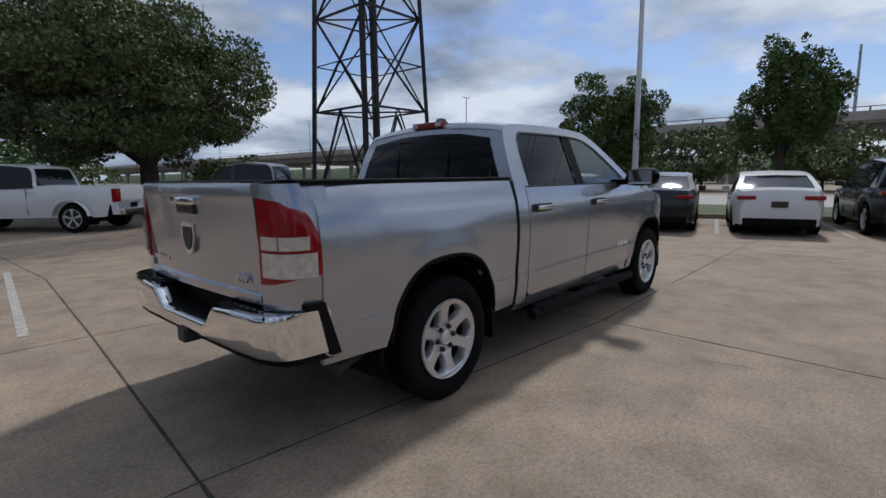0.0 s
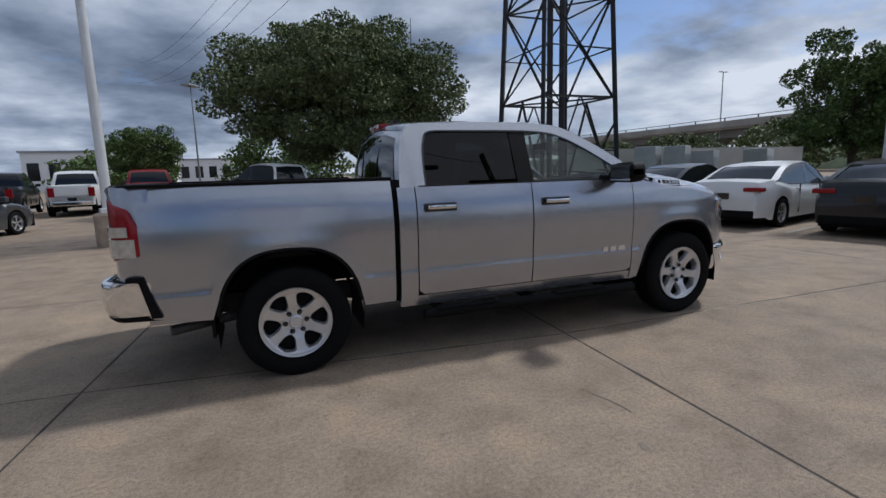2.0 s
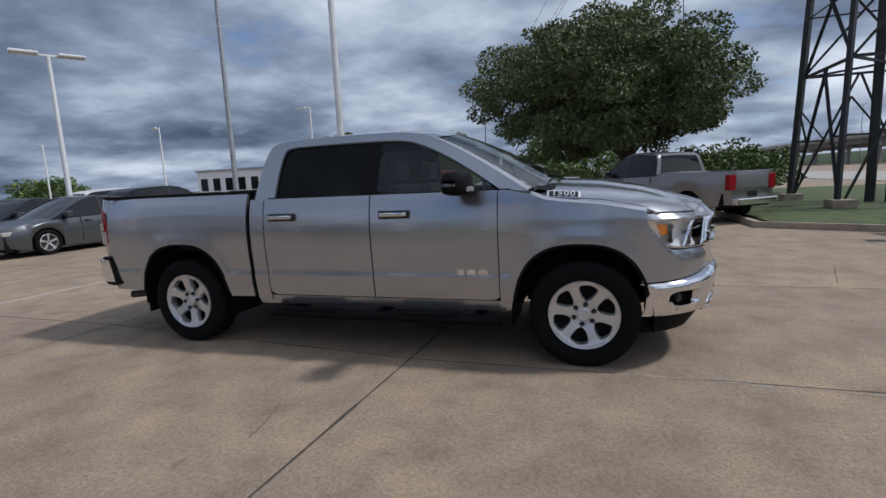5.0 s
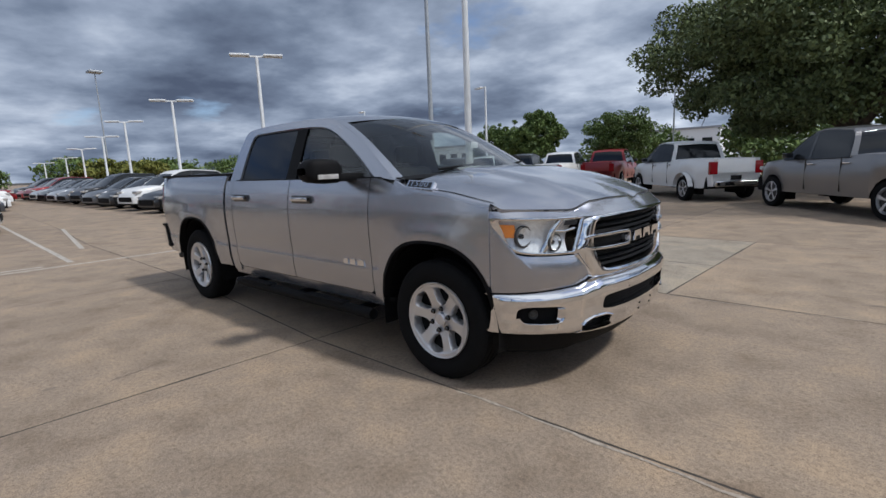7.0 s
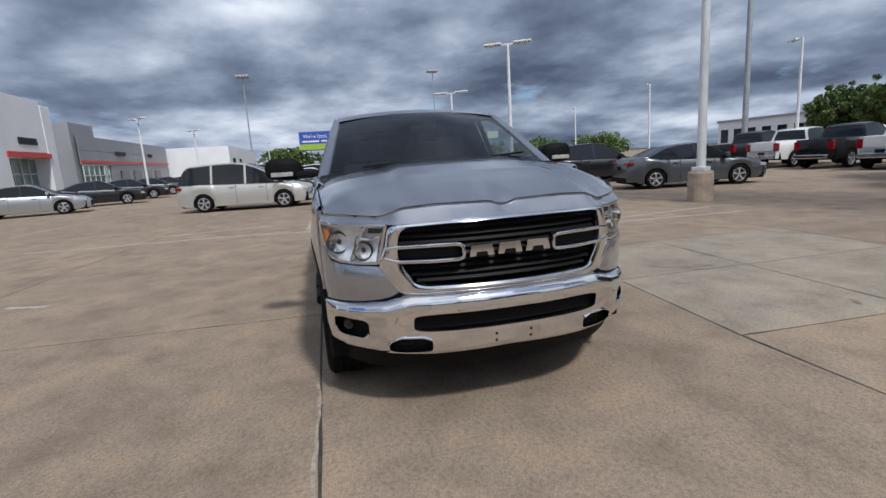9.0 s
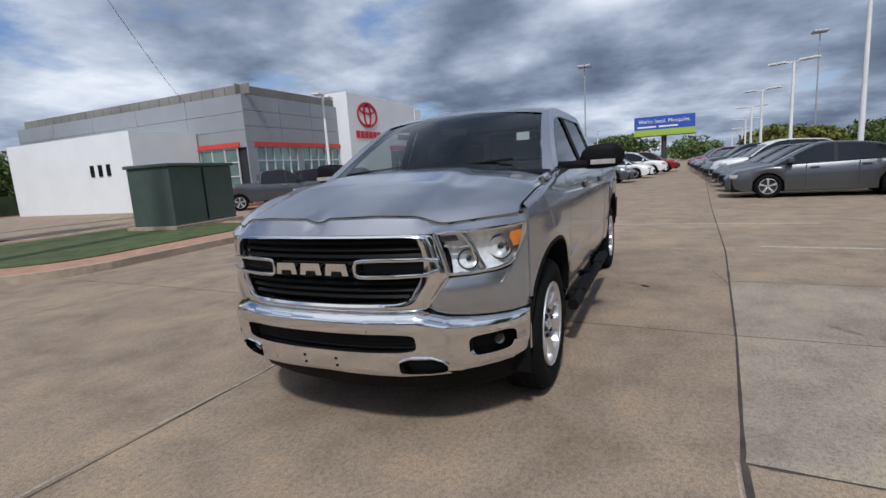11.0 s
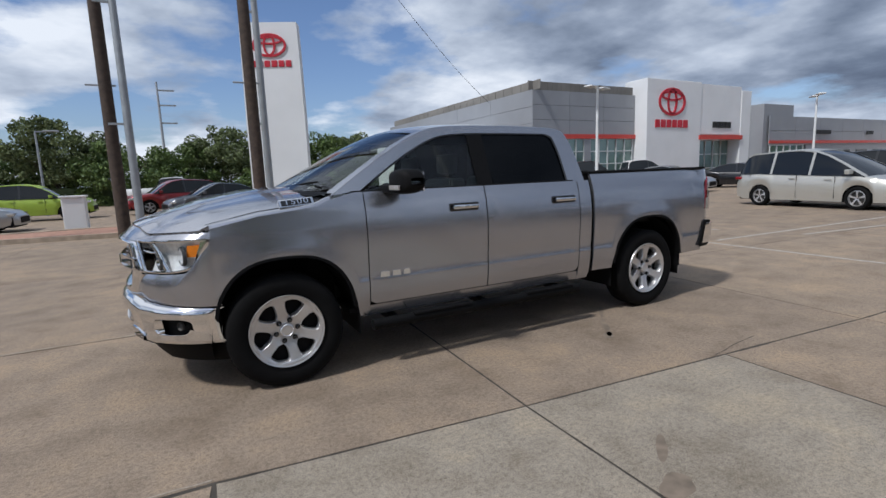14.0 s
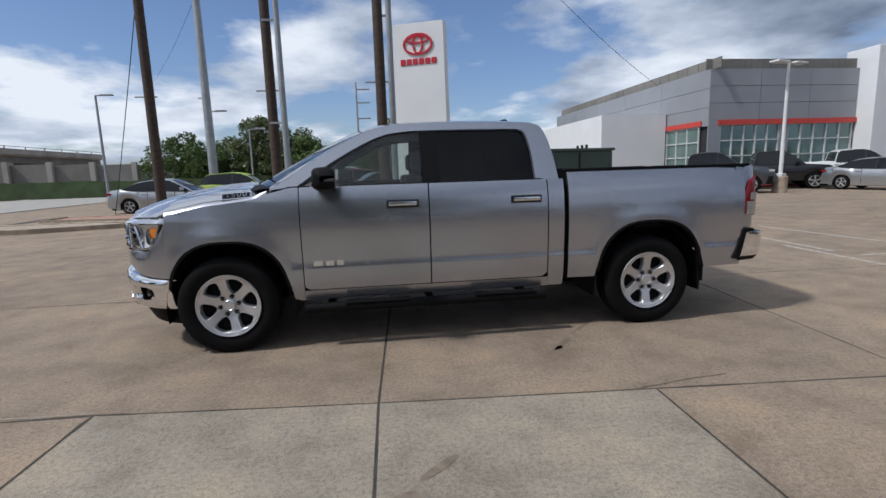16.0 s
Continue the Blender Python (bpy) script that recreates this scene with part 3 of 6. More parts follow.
def front_strip(y0, y1, zf, off, n=16, m=4, bm=None):
    """A band of the front, from y0 to y1, zf(y) giving its lower and upper edge."""
    rows = []
    for i in range(n + 1):
        y = y0 + (y1 - y0) * i / n
        a, b = zf(y)
        rows.append([(nose_x(y) + (off(z) if callable(off) else off), y, z) for z in np.linspace(a, b, m + 1)])
    return grid(rows, bm)


def along(poly, n):
    """n + 1 points spread evenly over a polyline of (y, z)."""
    p = np.array(poly, float)
    d = np.r_[0, np.cumsum(np.hypot(*np.diff(p, axis=0).T))]
    u = np.linspace(0, d[-1], n + 1)
    return list(zip(np.interp(u, d, p[:, 0]), np.interp(u, d, p[:, 1])))


def front_patch(lo, hi, off, s=1, n=18, m=6, bm=None):
    """A patch of the front between a lower and an upper line of (y, z); off may follow the height within it."""
    rows = []
    for (ya, za), (yb, zb) in zip(along(lo, n), along(hi, n)):
        rows.append([(nose_x(ya + (yb - ya) * k) + (off(k) if callable(off) else off), s * (ya + (yb - ya) * k), za + (zb - za) * k) for k in np.linspace(0, 1, m + 1)])
    return grid(rows, bm)


def front_ribbon(poly, w, off, s=1, n=30, depth=0.012):
    """A raised band of width w along a line of (y, z)."""
    pts = along(poly, n)
    rows = []
    for i, (y, z) in enumerate(pts):
        a, b = pts[max(i - 1, 0)], pts[min(i + 1, n)]
        ty, tz = b[0] - a[0], b[1] - a[1]
        q = math.hypot(ty, tz) or 1
        ny, nz_ = -tz / q, ty / q
        rows.append([(nose_x(y + ny * w * k) + off + h, s * (y + ny * w * k), z + nz_ * w * k) for k, h in ((-0.5, -depth), (-0.42, 0), (0, 0.003), (0.42, 0), (0.5, -depth))])
    return grid(rows)


# painted header between the hood's edge and the grille, running on over the lamps
rows = []
for y in np.linspace(-0.972, 0.972, 90):
    lo, hi = interp(abs(y), [(0, 1.100), (0.60, 1.096), (0.64, 1.098), (0.975, 1.104)]), hood_edge(y) - 0.015
    rows.append([(nose_x(y) + o0 * (1 - k) ** 1.4 + o1 * k, y, lo + (hi - lo) * k) for k in np.linspace(0, 1, 7) for o0, o1 in ((interp(abs(y), [(0.55, 0.026), (0.70, 0.010)]), -0.052),)])
part("header_panel", rim(grid(rows), (-0.03, 0, -0.006)), "paint", truck, smooth=True)
part("hood_gap", grid([[(nose_x(y) - 0.060, y, hood_edge(y) - 0.020), (nose_x(y) - 0.0575, y, hood_edge(y) - 0.001)] for y in np.linspace(-0.95, 0.95, 90)]), "black", truck)
# grille: bright surround, dark backing, slats, bright loops
o_r = [(-0.58, 1.098), (-0.3, 1.106), (0, 1.108), (0.3, 1.106), (0.58, 1.098), (0.628, 1.075), (0.652, 0.98), (0.682, 0.885), (0.636, 0.80), (0.572, 0.722), (0.3, 0.716), (0, 0.714), (-0.3, 0.716), (-0.572, 0.722), (-0.636, 0.80), (-0.682, 0.885), (-0.652, 0.98), (-0.628, 1.075), (-0.58, 1.098)]
i_r = [(-0.530, 1.074), (-0.3, 1.082), (0, 1.084), (0.3, 1.082), (0.530, 1.074), (0.562, 1.045), (0.574, 0.99), (0.566, 0.92), (0.520, 0.83), (0.468, 0.778), (0.3, 0.768), (0, 0.765), (-0.3, 0.768), (-0.468, 0.778), (-0.520, 0.83), (-0.566, 0.92), (-0.574, 0.99), (-0.562, 1.045), (-0.530, 1.074)]
O2, I2 = fine(o_r, 4), fine(i_r, 4)
part("grille_surround", grid([[(nose_x(a[0] * (1 - k) + b[0] * k) + d, a[0] * (1 - k) + b[0] * k, a[1] * (1 - k) + b[1] * k) for k, d in ((0, -0.005), (0.08, 0.020), (0.3, 0.032), (0.6, 0.036), (0.85, 0.028), (0.93, 0.012), (1, -0.03))] for a, b in zip(O2, I2)]), "chrome", truck, "chrome grille surround", smooth=True)
part("grille_backing", front_strip(-0.59, 0.59, lambda y: (0.755, 1.09), -0.05, 20, 2), "black", truck)
for k in range(9):
    z = 0.790 + k * 0.034
    hw = interp(z, [(0.77, 0.475), (0.83, 0.525), (0.95, 0.575), (1.06, 0.56)])
    part("grille_slat", rim(front_strip(-hw, hw, lambda y: (z - 0.007, z + 0.007), lambda q: -0.014 - (q - z) * 0.7, 20, 2), (-0.025, 0, -0.004)), "slat", truck, smooth=True)
for s in (-1, 1):
    loop = part("grille_loop", front_ribbon([(0.655, 0.968), (0.60, 0.978), (0.40, 0.981), (0.285, 0.979), (0.260, 0.972), (0.254, 0.955), (0.254, 0.920), (0.260, 0.905), (0.285, 0.899), (0.40, 0.898), (0.60, 0.902), (0.655, 0.918)], 0.020, 0.040, s, 60, 0.05), "chrome", truck, "chrome bar loop across the grille", smooth=True)
    part("loop_shadow", front_strip(s * 0.27, s * 0.60, lambda y: (0.910, 0.970), -0.012, 8, 1), "black", loop)
# plain bright blocks stand for the maker's name
for a, b in ((-0.228, -0.092), (-0.072, 0.065), (0.085, 0.226)):
    blk = prism([(a, 0.908), (a + 0.012, 0.968), (b - 0.012, 0.968), (b, 0.908)], -0.012, 0.012)
    place = Matrix.Translation((4.668, 0, 0)) @ Matrix.Rotation(radians(90), 4, "Z")
    bmesh.ops.transform(blk, matrix=place, verts=blk.verts)
    nb = part("name_block", blk, "chrome", truck)
    c = (a + b) / 2
    slot = prism([(c - 0.034, 0.907), (c - 0.028, 0.930), (c + 0.028, 0.930), (c + 0.034, 0.907)], -0.013, 0.014)
    bmesh.ops.transform(slot, matrix=place, verts=slot.verts)
    part("block_slot", slot, "black", nb)

LAMP_LO = [(0.690, 0.890), (0.80, 0.888), (0.875, 0.892), (0.920, 0.905), (0.945, 0.935)]
LAMP_HI = [(0.634, 1.090), (0.75, 1.092), (0.86, 1.093), (0.94, 1.096), (0.968, 1.098)]
for s in (-1, 1):
    # head lamp: bowl, reflectors, amber corner, bright edge, clear cover
    hl = part("head_lamp", front_patch(LAMP_LO, LAMP_HI, lambda k: -0.035 - 0.045 * math.sin(math.pi * k), s, 22, 6), "reflector", truck, "clear head lamp with amber corner", smooth=True)
    for y, r, z, d in ((0.868, 0.056, 0.990, 0.085), (0.745, 0.046, 0.950, 0.075)):
        bowl = part("lamp_bowl", lathe([(r, 0.03), (r * 0.97, 0.032), (r * 0.9, 0.012), (r * 0.68, -0.012), (r * 0.40, -0.025), (r * 0.36, -0.01), (r * 0.22, 0.004), (0.001, 0.008)], 22), "chrome", hl, smooth=True)
        bowl.matrix_basis = pose(nose_x(y) - d + 0.012, s * y, z, 0, 0, -90 + s * 14)
        part("bowl_ring", lathe([(r * 1.16, 0.010), (r * 1.14, 0.030), (r * 1.02, 0.034), (r * 0.99, 0.020)], 22), "trimgrey", bowl, smooth=True)
        part("lamp_bulb", lathe([(r * 0.30, -0.004), (r * 0.26, 0.012), (0.001, 0.016)], 12), "gloss", bowl, smooth=True)
    part("lamp_divider", front_ribbon([(0.735, 1.085), (0.775, 1.02), (0.790, 0.96), (0.815, 0.895)], 0.020, -0.012, s, 14), "chrome", hl, smooth=True)
    part("lamp_divider", front_ribbon([(0.665, 1.03), (0.72, 1.015), (0.775, 1.02)], 0.014, -0.014, s, 10), "chrome", hl, smooth=True)
    part("lamp_strip", front_patch([(0.655, 1.050), (0.725, 1.050)], [(0.648, 1.076), (0.715, 1.078)], -0.014, s, 6, 2), "trimgrey", hl)
    part("amber_reflector", rim(front_patch([(0.912, 0.985), (0.948, 0.988)], [(0.918, 1.062), (0.958, 1.066)], -0.010, s, 4, 3), (-0.03, 0, 0)), "amber", hl, "amber side marker")
    part("lamp_cover", front_patch(LAMP_LO, LAMP_HI, lambda k: 0.004 + 0.006 * math.sin(math.pi * k), s, 22, 6), "lens", hl, smooth=True)
    part("lamp_bezel", front_ribbon([(0.634, 1.094), *LAMP_HI[1:], (0.966, 1.06), (0.955, 0.985), *LAMP_LO[::-1], (0.684, 0.895), (0.634, 1.094)], 0.016, 0.010, s, 70), "chrome", hl, "bright edge round the head lamp", smooth=True)
    # painted corner under the lamp, rising behind it to meet the wing
    part("front_corner", rim(front_patch([(0.578, 0.742), (0.62, 0.712), (0.70, 0.688), (0.80, 0.672), (0.975, 0.652)], [(0.686, 0.872), (0.80, 0.872), (0.89, 0.876), (0.935, 0.895), (0.975, 1.100)], lambda k: 0.002 + 0.022 * math.sin(math.pi * k) ** 0.7, s, 30, 8), (-0.03, 0, 0)), "paint", truck, smooth=True)
    part("corner_trim", front_ribbon([(0.576, 0.736), (0.630, 0.800), (0.682, 0.878)], 0.020, 0.022, s, 12), "chrome", truck, smooth=True)


# front bumper with its rounded openings
def bump_top(y):
    return interp(abs(y), [(0, 0.728), (0.54, 0.724), (0.60, 0.708), (0.66, 0.688), (0.78, 0.668), (0.975, 0.642)])


def bump_low(y):
    return interp(abs(y), [(0, 0.392), (0.42, 0.382), (0.66, 0.390), (0.74, 0.402), (0.975, 0.405)])


def bump_x(y, k):
    """k from 0 at the lower edge to 1 at the top."""
    return nose_x(y) + interp(k, [(0, 0.010), (0.08, 0.034), (0.3, 0.046), (0.55, 0.052), (0.74, 0.066), (0.86, 0.066), (0.94, 0.048), (1, 0.004)])


HOLES = [(0, 0.535, 0.568, 0.050, 7), (-0.555, 0.112, 0.440, 0.042, 4), (0.555, 0.112, 0.440, 0.042, 4), (-0.850, 0.088, 0.525, 0.054, 4.5), (0.850, 0.088, 0.525, 0.054, 4.5)]
NY, NZ = 170, 34
bm = bmesh.new()
vs, where = {}, {}
for i in range(NY + 1):
    for j in range(NZ + 1):
        y, k = -0.978 + 1.956 * i / NY, j / NZ
        a, b = bump_low(y), bump_top(y)
        z = a + (b - a) * k
        for cy, hy, cz, hz, pw_ in HOLES:
            q = (abs((y - cy) / hy) ** pw_ + abs((z - cz) / hz) ** pw_) ** (1 / pw_)
            if 0.02 < q and abs(q - 1) * min(hy, hz) < 0.0075 * (1.0 if abs(z - cz) / hz > abs(y - cy) / hy else hy / hz if hy < 0.2 else 1.0):
                y, z = cy + (y - cy) / q, cz + (z - cz) / q
        where[i, j] = (y, z)
        vs[i, j] = bm.verts.new((bump_x(y, (z - a) / (b - a)), y, z))
for i in range(NY):
    for j in range(NZ):
        c4 = [(i, j), (i + 1, j), (i + 1, j + 1), (i, j + 1)]
        cy_, cz_ = (sum(where[c][0] for c in c4) / 4, sum(where[c][1] for c in c4) / 4)
        if not any(abs((cy_ - cy) / hy) ** pw_ + abs((cz_ - cz) / hz) ** pw_ < 0.985 for cy, hy, cz, hz, pw_ in HOLES):
            bm.faces.new([vs[c] for c in c4])
bmesh.ops.delete(bm, geom=[v for v in bm.verts if not v.link_faces], context="VERTS")
bumper = part("front_bumper", rim(bm, (-0.05, 0, 0)), "chrome", truck, "chrome front bumper with rounded openings", smooth=True)
part("bumper_backing", grid([[(nose_x(y) - 0.03, y * 0.985, z) for z in (0.40, 0.66)] for y in np.linspace(-0.97, 0.97, 25)]), "black", bumper)
part("bumper_gap", grid([[(nose_x(y) - 0.006, y, bump_top(y) - 0.02), (nose_x(y) - 0.004, y, bump_top(y) + 0.022)] for y in np.linspace(-0.975, 0.975, 60)]), "black", bumper)
for z in np.linspace(0.532, 0.604, 5):
    part("mesh_bar", front_strip(-0.53, 0.53, lambda y: (z - 0.004, z + 0.004), 0.0, 16, 1), "slat", bumper)
for s in (-1, 1):
    part("opening_lip", front_ribbon([(0.764, 0.500), (0.776, 0.478), (0.80, 0.468), (0.90, 0.468), (0.925, 0.478), (0.936, 0.505)], 0.014, 0.050, s, 24), "chrome", bumper, smooth=True)
    part("opening_lip", front_ribbon([(0.45, 0.475), (0.50, 0.492), (0.60, 0.492), (0.655, 0.468), (0.672, 0.448)], 0.012, 0.052, s, 24), "chrome", bumper, smooth=True)
    part("fog_lamp", lathe([(0.030, 0), (0.027, 0.014), (0.018, 0.004), (0.001, 0.010)], 16), "steel", bumper, smooth=True).matrix_basis = pose(nose_x(0.86) - 0.012, s * 0.86, 0.525, 0, 0, -90 + s * 40)
    part("tow_hook", box(4.48, 4.545, s * 0.53, s * 0.60, 0.43, 0.46, 0.01), "black", bumper)
part("air_dam", grid([[(nose_x(y) - 0.02 - o, y * 0.96, z) for o, z in ((0, 0.415), (0.04, 0.34), (0.09, 0.27 if abs(y) < 0.6 else 0.255))] for y in np.linspace(-0.97, 0.97, 25)]), "black", truck, smooth=True)
for y, z in ((-0.10, 0.475), (0.10, 0.475), (-0.10, 0.435), (0.10, 0.435)):
    xx = bump_x(y, (z - bump_low(y)) / (bump_top(y) - bump_low(y)))
    part("plate_bolt", box(xx - 0.01, xx + 0.003, y - 0.006, y + 0.006, z - 0.006, z + 0.006), "black", bumper)

# tailgate
rows = []
for y in np.linspace(-0.727, 0.727, 25):
    rows.append([(tail_x(y) + d, y, z) for z, d in ((0.80, 0.02), (0.815, 0.0), (0.86, -0.004), (0.875, 0.012), (0.93, 0.012), (1.12, 0.0), (1.28, -0.008), (1.34, -0.014), (1.395, -0.026), (1.418, -0.016), (1.425, 0.02))])
tg = part("tailgate", rim(grid(rows), (0.05, 0, 0)), "paint", truck, smooth=True)
part("tailgate_handle", box(-1.195, -1.15, -0.16, 0.16, 1.30, 1.345, 0.012), "chrome", tg, smooth=True)
part("handle_recess", box(-1.168, -1.14, -0.12, 0.12, 1.245, 1.30, 0.006), "gloss", tg)
shield = prism([(-0.085, 1.19), (0.085, 1.19), (0.09, 1.11), (0.05, 1.03), (0, 1.005), (-0.05, 1.03), (-0.09, 1.11)], -0.008, 0.008)
bmesh.ops.transform(shield, matrix=Matrix.Translation((-1.154, 0, 0)) @ Matrix.Rotation(radians(90), 4, "Z"), verts=shield.verts)
emb = part("shield_emblem", shield, "chrome", tg)
core = prism([(-0.06, 1.17), (0.06, 1.17), (0.062, 1.11), (0.03, 1.05), (0, 1.035), (-0.03, 1.05), (-0.062, 1.11)], -0.006, 0.006)
bmesh.ops.transform(core, matrix=Matrix.Translation((-1.160, 0, 0)) @ Matrix.Rotation(radians(90), 4, "Z"), verts=core.verts)
part("emblem_core", core, "steel", emb)
text_part("drive_badge", "4X4", 0.07, "chrome", tg, pose(-1.132, -0.56, 0.93, 90, 0, -90), 0.006)
for k in range(5):
    part("name_bar", box(-1.136, -1.128, 0.40 + k * 0.05, 0.436 + k * 0.05, 0.925, 0.955), "chrome", tg)
for s in (-1, 1):
    rows = []
    for k in np.linspace(0, 1, 22):
        row = []
        lo, hi = 0.925 + 0.05 * k ** 2, 1.348 - 0.02 * k - 0.05 * max(0, k - 0.75) / 0.25
        for z in np.linspace(lo, hi, 14):
            y = 0.752 + (interp(z, [(0.93, 0.979), (0.98, 0.981), (1.10, 0.976), (1.19, 0.971), (1.25, 0.964), (1.30, 0.952), (1.34, 0.920)]) - 0.752) * k
            row.append((tail_x(y) - 0.014 + 0.006 * k, s * (y + 0.012 * k ** 2 + (interp(z, SIDE) - 1.018) * 0.7 * (y / 0.985) ** 6), z))
        rows.append(row)
    tl = part("tail_lamp", rim(grid(rows), (0.03, 0, 0)), "redlens", truck, "red tail lamp with a clear reversing lens", smooth=True)
    for z0, z1 in ((0.965, 1.085), (1.10, 1.165)):
        for ya, yb in (((0.785, 0.975),) if z0 < 1 else ((0.785, 0.885), (0.895, 0.968))):
            part("reversing_lens", rim(grid([[(tail_x(y) - 0.024, s * (y + 0.012 * ((y - 0.752) / 0.22) ** 2), z) for z in np.linspace(z0, z1, 3)] for y in np.linspace(ya, yb, 16)]), (0.01, 0, 0)), "whitelens", tl)


def rear_x(y):
    return interp(abs(y), [(0, -1.235), (0.6, -1.232), (0.8, -1.215), (0.9, -1.18), (0.94, -1.145), (0.965, -1.09), (0.978, -1.02), (0.985, -0.945)])


rows = []
for y in sorted({*np.linspace(-0.94, 0.94, 51), *[s_ * v for s_ in (-1, 1) for v in (0.955, 0.965, 0.972, 0.978, 0.982, 0.985)]}):
    a = abs(y)
    top = interp(a, [(0, 0.665), (0.30, 0.665), (0.40, 0.775), (0.60, 0.79), (0.985, 0.80)])
    zz = 0.575 + (top - 0.575) * np.array([0, 0.04, 0.12, 0.3, 0.5, 0.7, 0.88, 0.96, 1])
    rows.append([(rear_x(y) + 0.016 * abs((z - 0.575) / (top - 0.575) * 2 - 1) ** 5 - 0.012 * ((z - 0.575) / 0.22), y, z) for z in zz])
rb = part("rear_bumper", rim(grid(rows), (0.06, 0, 0)), "chrome", truck, "chrome rear bumper with black step pads", smooth=True)
for s in (-1, 1):
    part("step_pad", box(-1.195, -1.02, s * 0.40, s * 0.88, 0.765, 0.795, 0.01), "black", rb)
    part("bumper_end", prism([(-1.03, 0.835), (-0.93, 0.835), (-0.845, 0.555), (-0.905, 0.555), (-0.96, 0.80), (-1.03, 0.81)], s * 0.93, s * 0.998), "black", rb)
    for kx in range(4):
        for ky in range(6):
            part("tread_knob", box(-1.17 + kx * 0.035, -1.15 + kx * 0.035, s * (0.47 + ky * 0.06), s * (0.50 + ky * 0.06), 0.79, 0.80), "gloss", rb)
part("step_pad", box(-1.20, -1.02, -0.40, 0.40, 0.64, 0.675, 0.01), "black", rb)
part("bumper_beam", box(-1.06, -0.98, -0.95, 0.95, 0.56, 0.80), "black", rb)
part("hitch_receiver", box(-1.25, -0.95, -0.05, 0.05, 0.50, 0.585, 0.01), "steel", truck)
part("lower_valance", grid([[(rear_x(y) + o, y * 0.99, z) for o, z in ((0.012, 0.590), (0.016, 0.560), (0.045, 0.535), (0.12, 0.530))] for y in np.linspace(-0.985, 0.985, 61)]), "black", truck, smooth=True)
part("bumper_top", grid([[(rear_x(y) + 0.006, y, interp(abs(y), [(0, 0.655), (0.30, 0.655), (0.40, 0.766), (0.60, 0.782), (0.985, 0.794)])), (max(rear_x(y) + 0.02, -1.0), y, interp(abs(y), [(0, 0.66), (0.30, 0.66), (0.40, 0.77), (0.60, 0.786), (0.985, 0.80)]))] for y in np.linspace(-0.975, 0.975, 61)]), "black", rb)
part("exhaust_pipe", tube((-0.25, -0.70, 0.46), (-0.82, -0.90, 0.43), 0.036, n=14), "steel", truck, smooth=True)
# load bed
part("bed_floor", box(-1.0, 0.77, -0.84, 0.84, 0.87, 0.90), "liner", truck)
part("bed_front_wall", box(0.745, 0.772, -0.86, 0.86, 0.88, 1.41), "liner", truck)
part("tailgate_inner", box(-1.0, -0.985, -0.74, 0.74, 0.86, 1.40), "liner", truck)
part("tailgate_cap", box(-1.12, -0.985, -0.72, 0.72, 1.41, 1.43, 0.008), "black", truck)
# chassis
for s in (-1, 1):
    part("frame_rail", box(-1.05, 4.35, s * 0.42, s * 0.52, 0.42, 0.56), "steel", truck)
part("floor_pan", box(0.82, 3.2, -0.93, 0.93, 0.44, 0.47), "black", truck)
part("engine_bay_floor", box(3.2, 4.45, -0.55, 0.55, 0.40, 0.95), "black", truck)
part("rear_underbody", box(-0.95, 0.8, -0.55, 0.55, 0.60, 0.88), "black", truck)
part("rear_axle", tube((0, -0.75, HUB), (0, 0.75, HUB), 0.06, n=12), "steel", truck, smooth=True)
part("differential", tube((-0.17, 0, HUB), (0.17, 0, HUB), 0.15, 0.10, n=14), "steel", truck, smooth=True)
part("front_axle", tube((WB, -0.75, HUB), (WB, 0.75, HUB), 0.05, n=12), "steel", truck, smooth=True)
part("spare_wheel", lathe([(0.20, -0.1), (0.36, -0.1), (0.37, 0.1), (0.20, 0.1)], 24), "rubber", truck, smooth=True).matrix_basis = pose(-0.62, 0, 0.62, 90, 0, 0)
# cabin
dash = part("dashboard", box(2.85, 3.36, -0.84, 0.84, 0.95, 1.31, 0.05), "trimgrey", truck, smooth=True)
wheel_ = part("steering_wheel", bmesh.new(), "black", truck)
bm = bmesh.new()
ring = [[(0.185 * math.cos(a) + 0.016 * math.cos(a) * math.cos(b), 0.016 * math.sin(b), 0.185 * math.sin(a) + 0.016 * math.sin(a) * math.cos(b)) for b in np.linspace(0, 2 * math.pi, 9)] for a in np.linspace(0, 2 * math.pi, 25)]
grid(ring, bm)
box(-0.17, 0.17, -0.02, 0.02, -0.03, 0.03, 0, bm)
bm.to_mesh(wheel_.data)
bm.free()
wheel_.matrix_basis = pose(2.72, 0.42, 1.22, 0, 0, 90) @ pose(0, 0, 0, -25, 0, 0)
for x, w_, ys_ in ((2.15, 0.27, (-0.42, 0.42)), (1.22, 0.62, (0.0,))):
    for y in ys_:
        seat = part("seat", box(x - 0.05, x + 0.45, y - w_, y + w_, 0.72, 0.90, 0.05), "cloth", truck, smooth=True)
        part("seat_back", box(x - 0.16, x, y - w_, y + w_, 0.86, 1.42, 0.05), "cloth", seat, smooth=True)
        for hy in ((y,) if w_ < 0.4 else (-0.4, 0.0, 0.4)):
            part("head_rest", box(x - 0.17, x - 0.06, hy - 0.13, hy + 0.13, 1.46, 1.64, 0.04), "cloth", seat, smooth=True)
part("headliner", box(1.0, 2.42, -0.70, 0.70, 1.80, 1.81), "trimgrey", truck)
part("inside_mirror", box(2.66, 2.69, -0.12, 0.12, 1.66, 1.73, 0.01), "black", truck)
part("window_sticker", box(3.085, 3.09, 0.60, 0.70, 1.52, 1.58), "white", truck).matrix_basis = pose(-0.30, -0.03, 0.06)
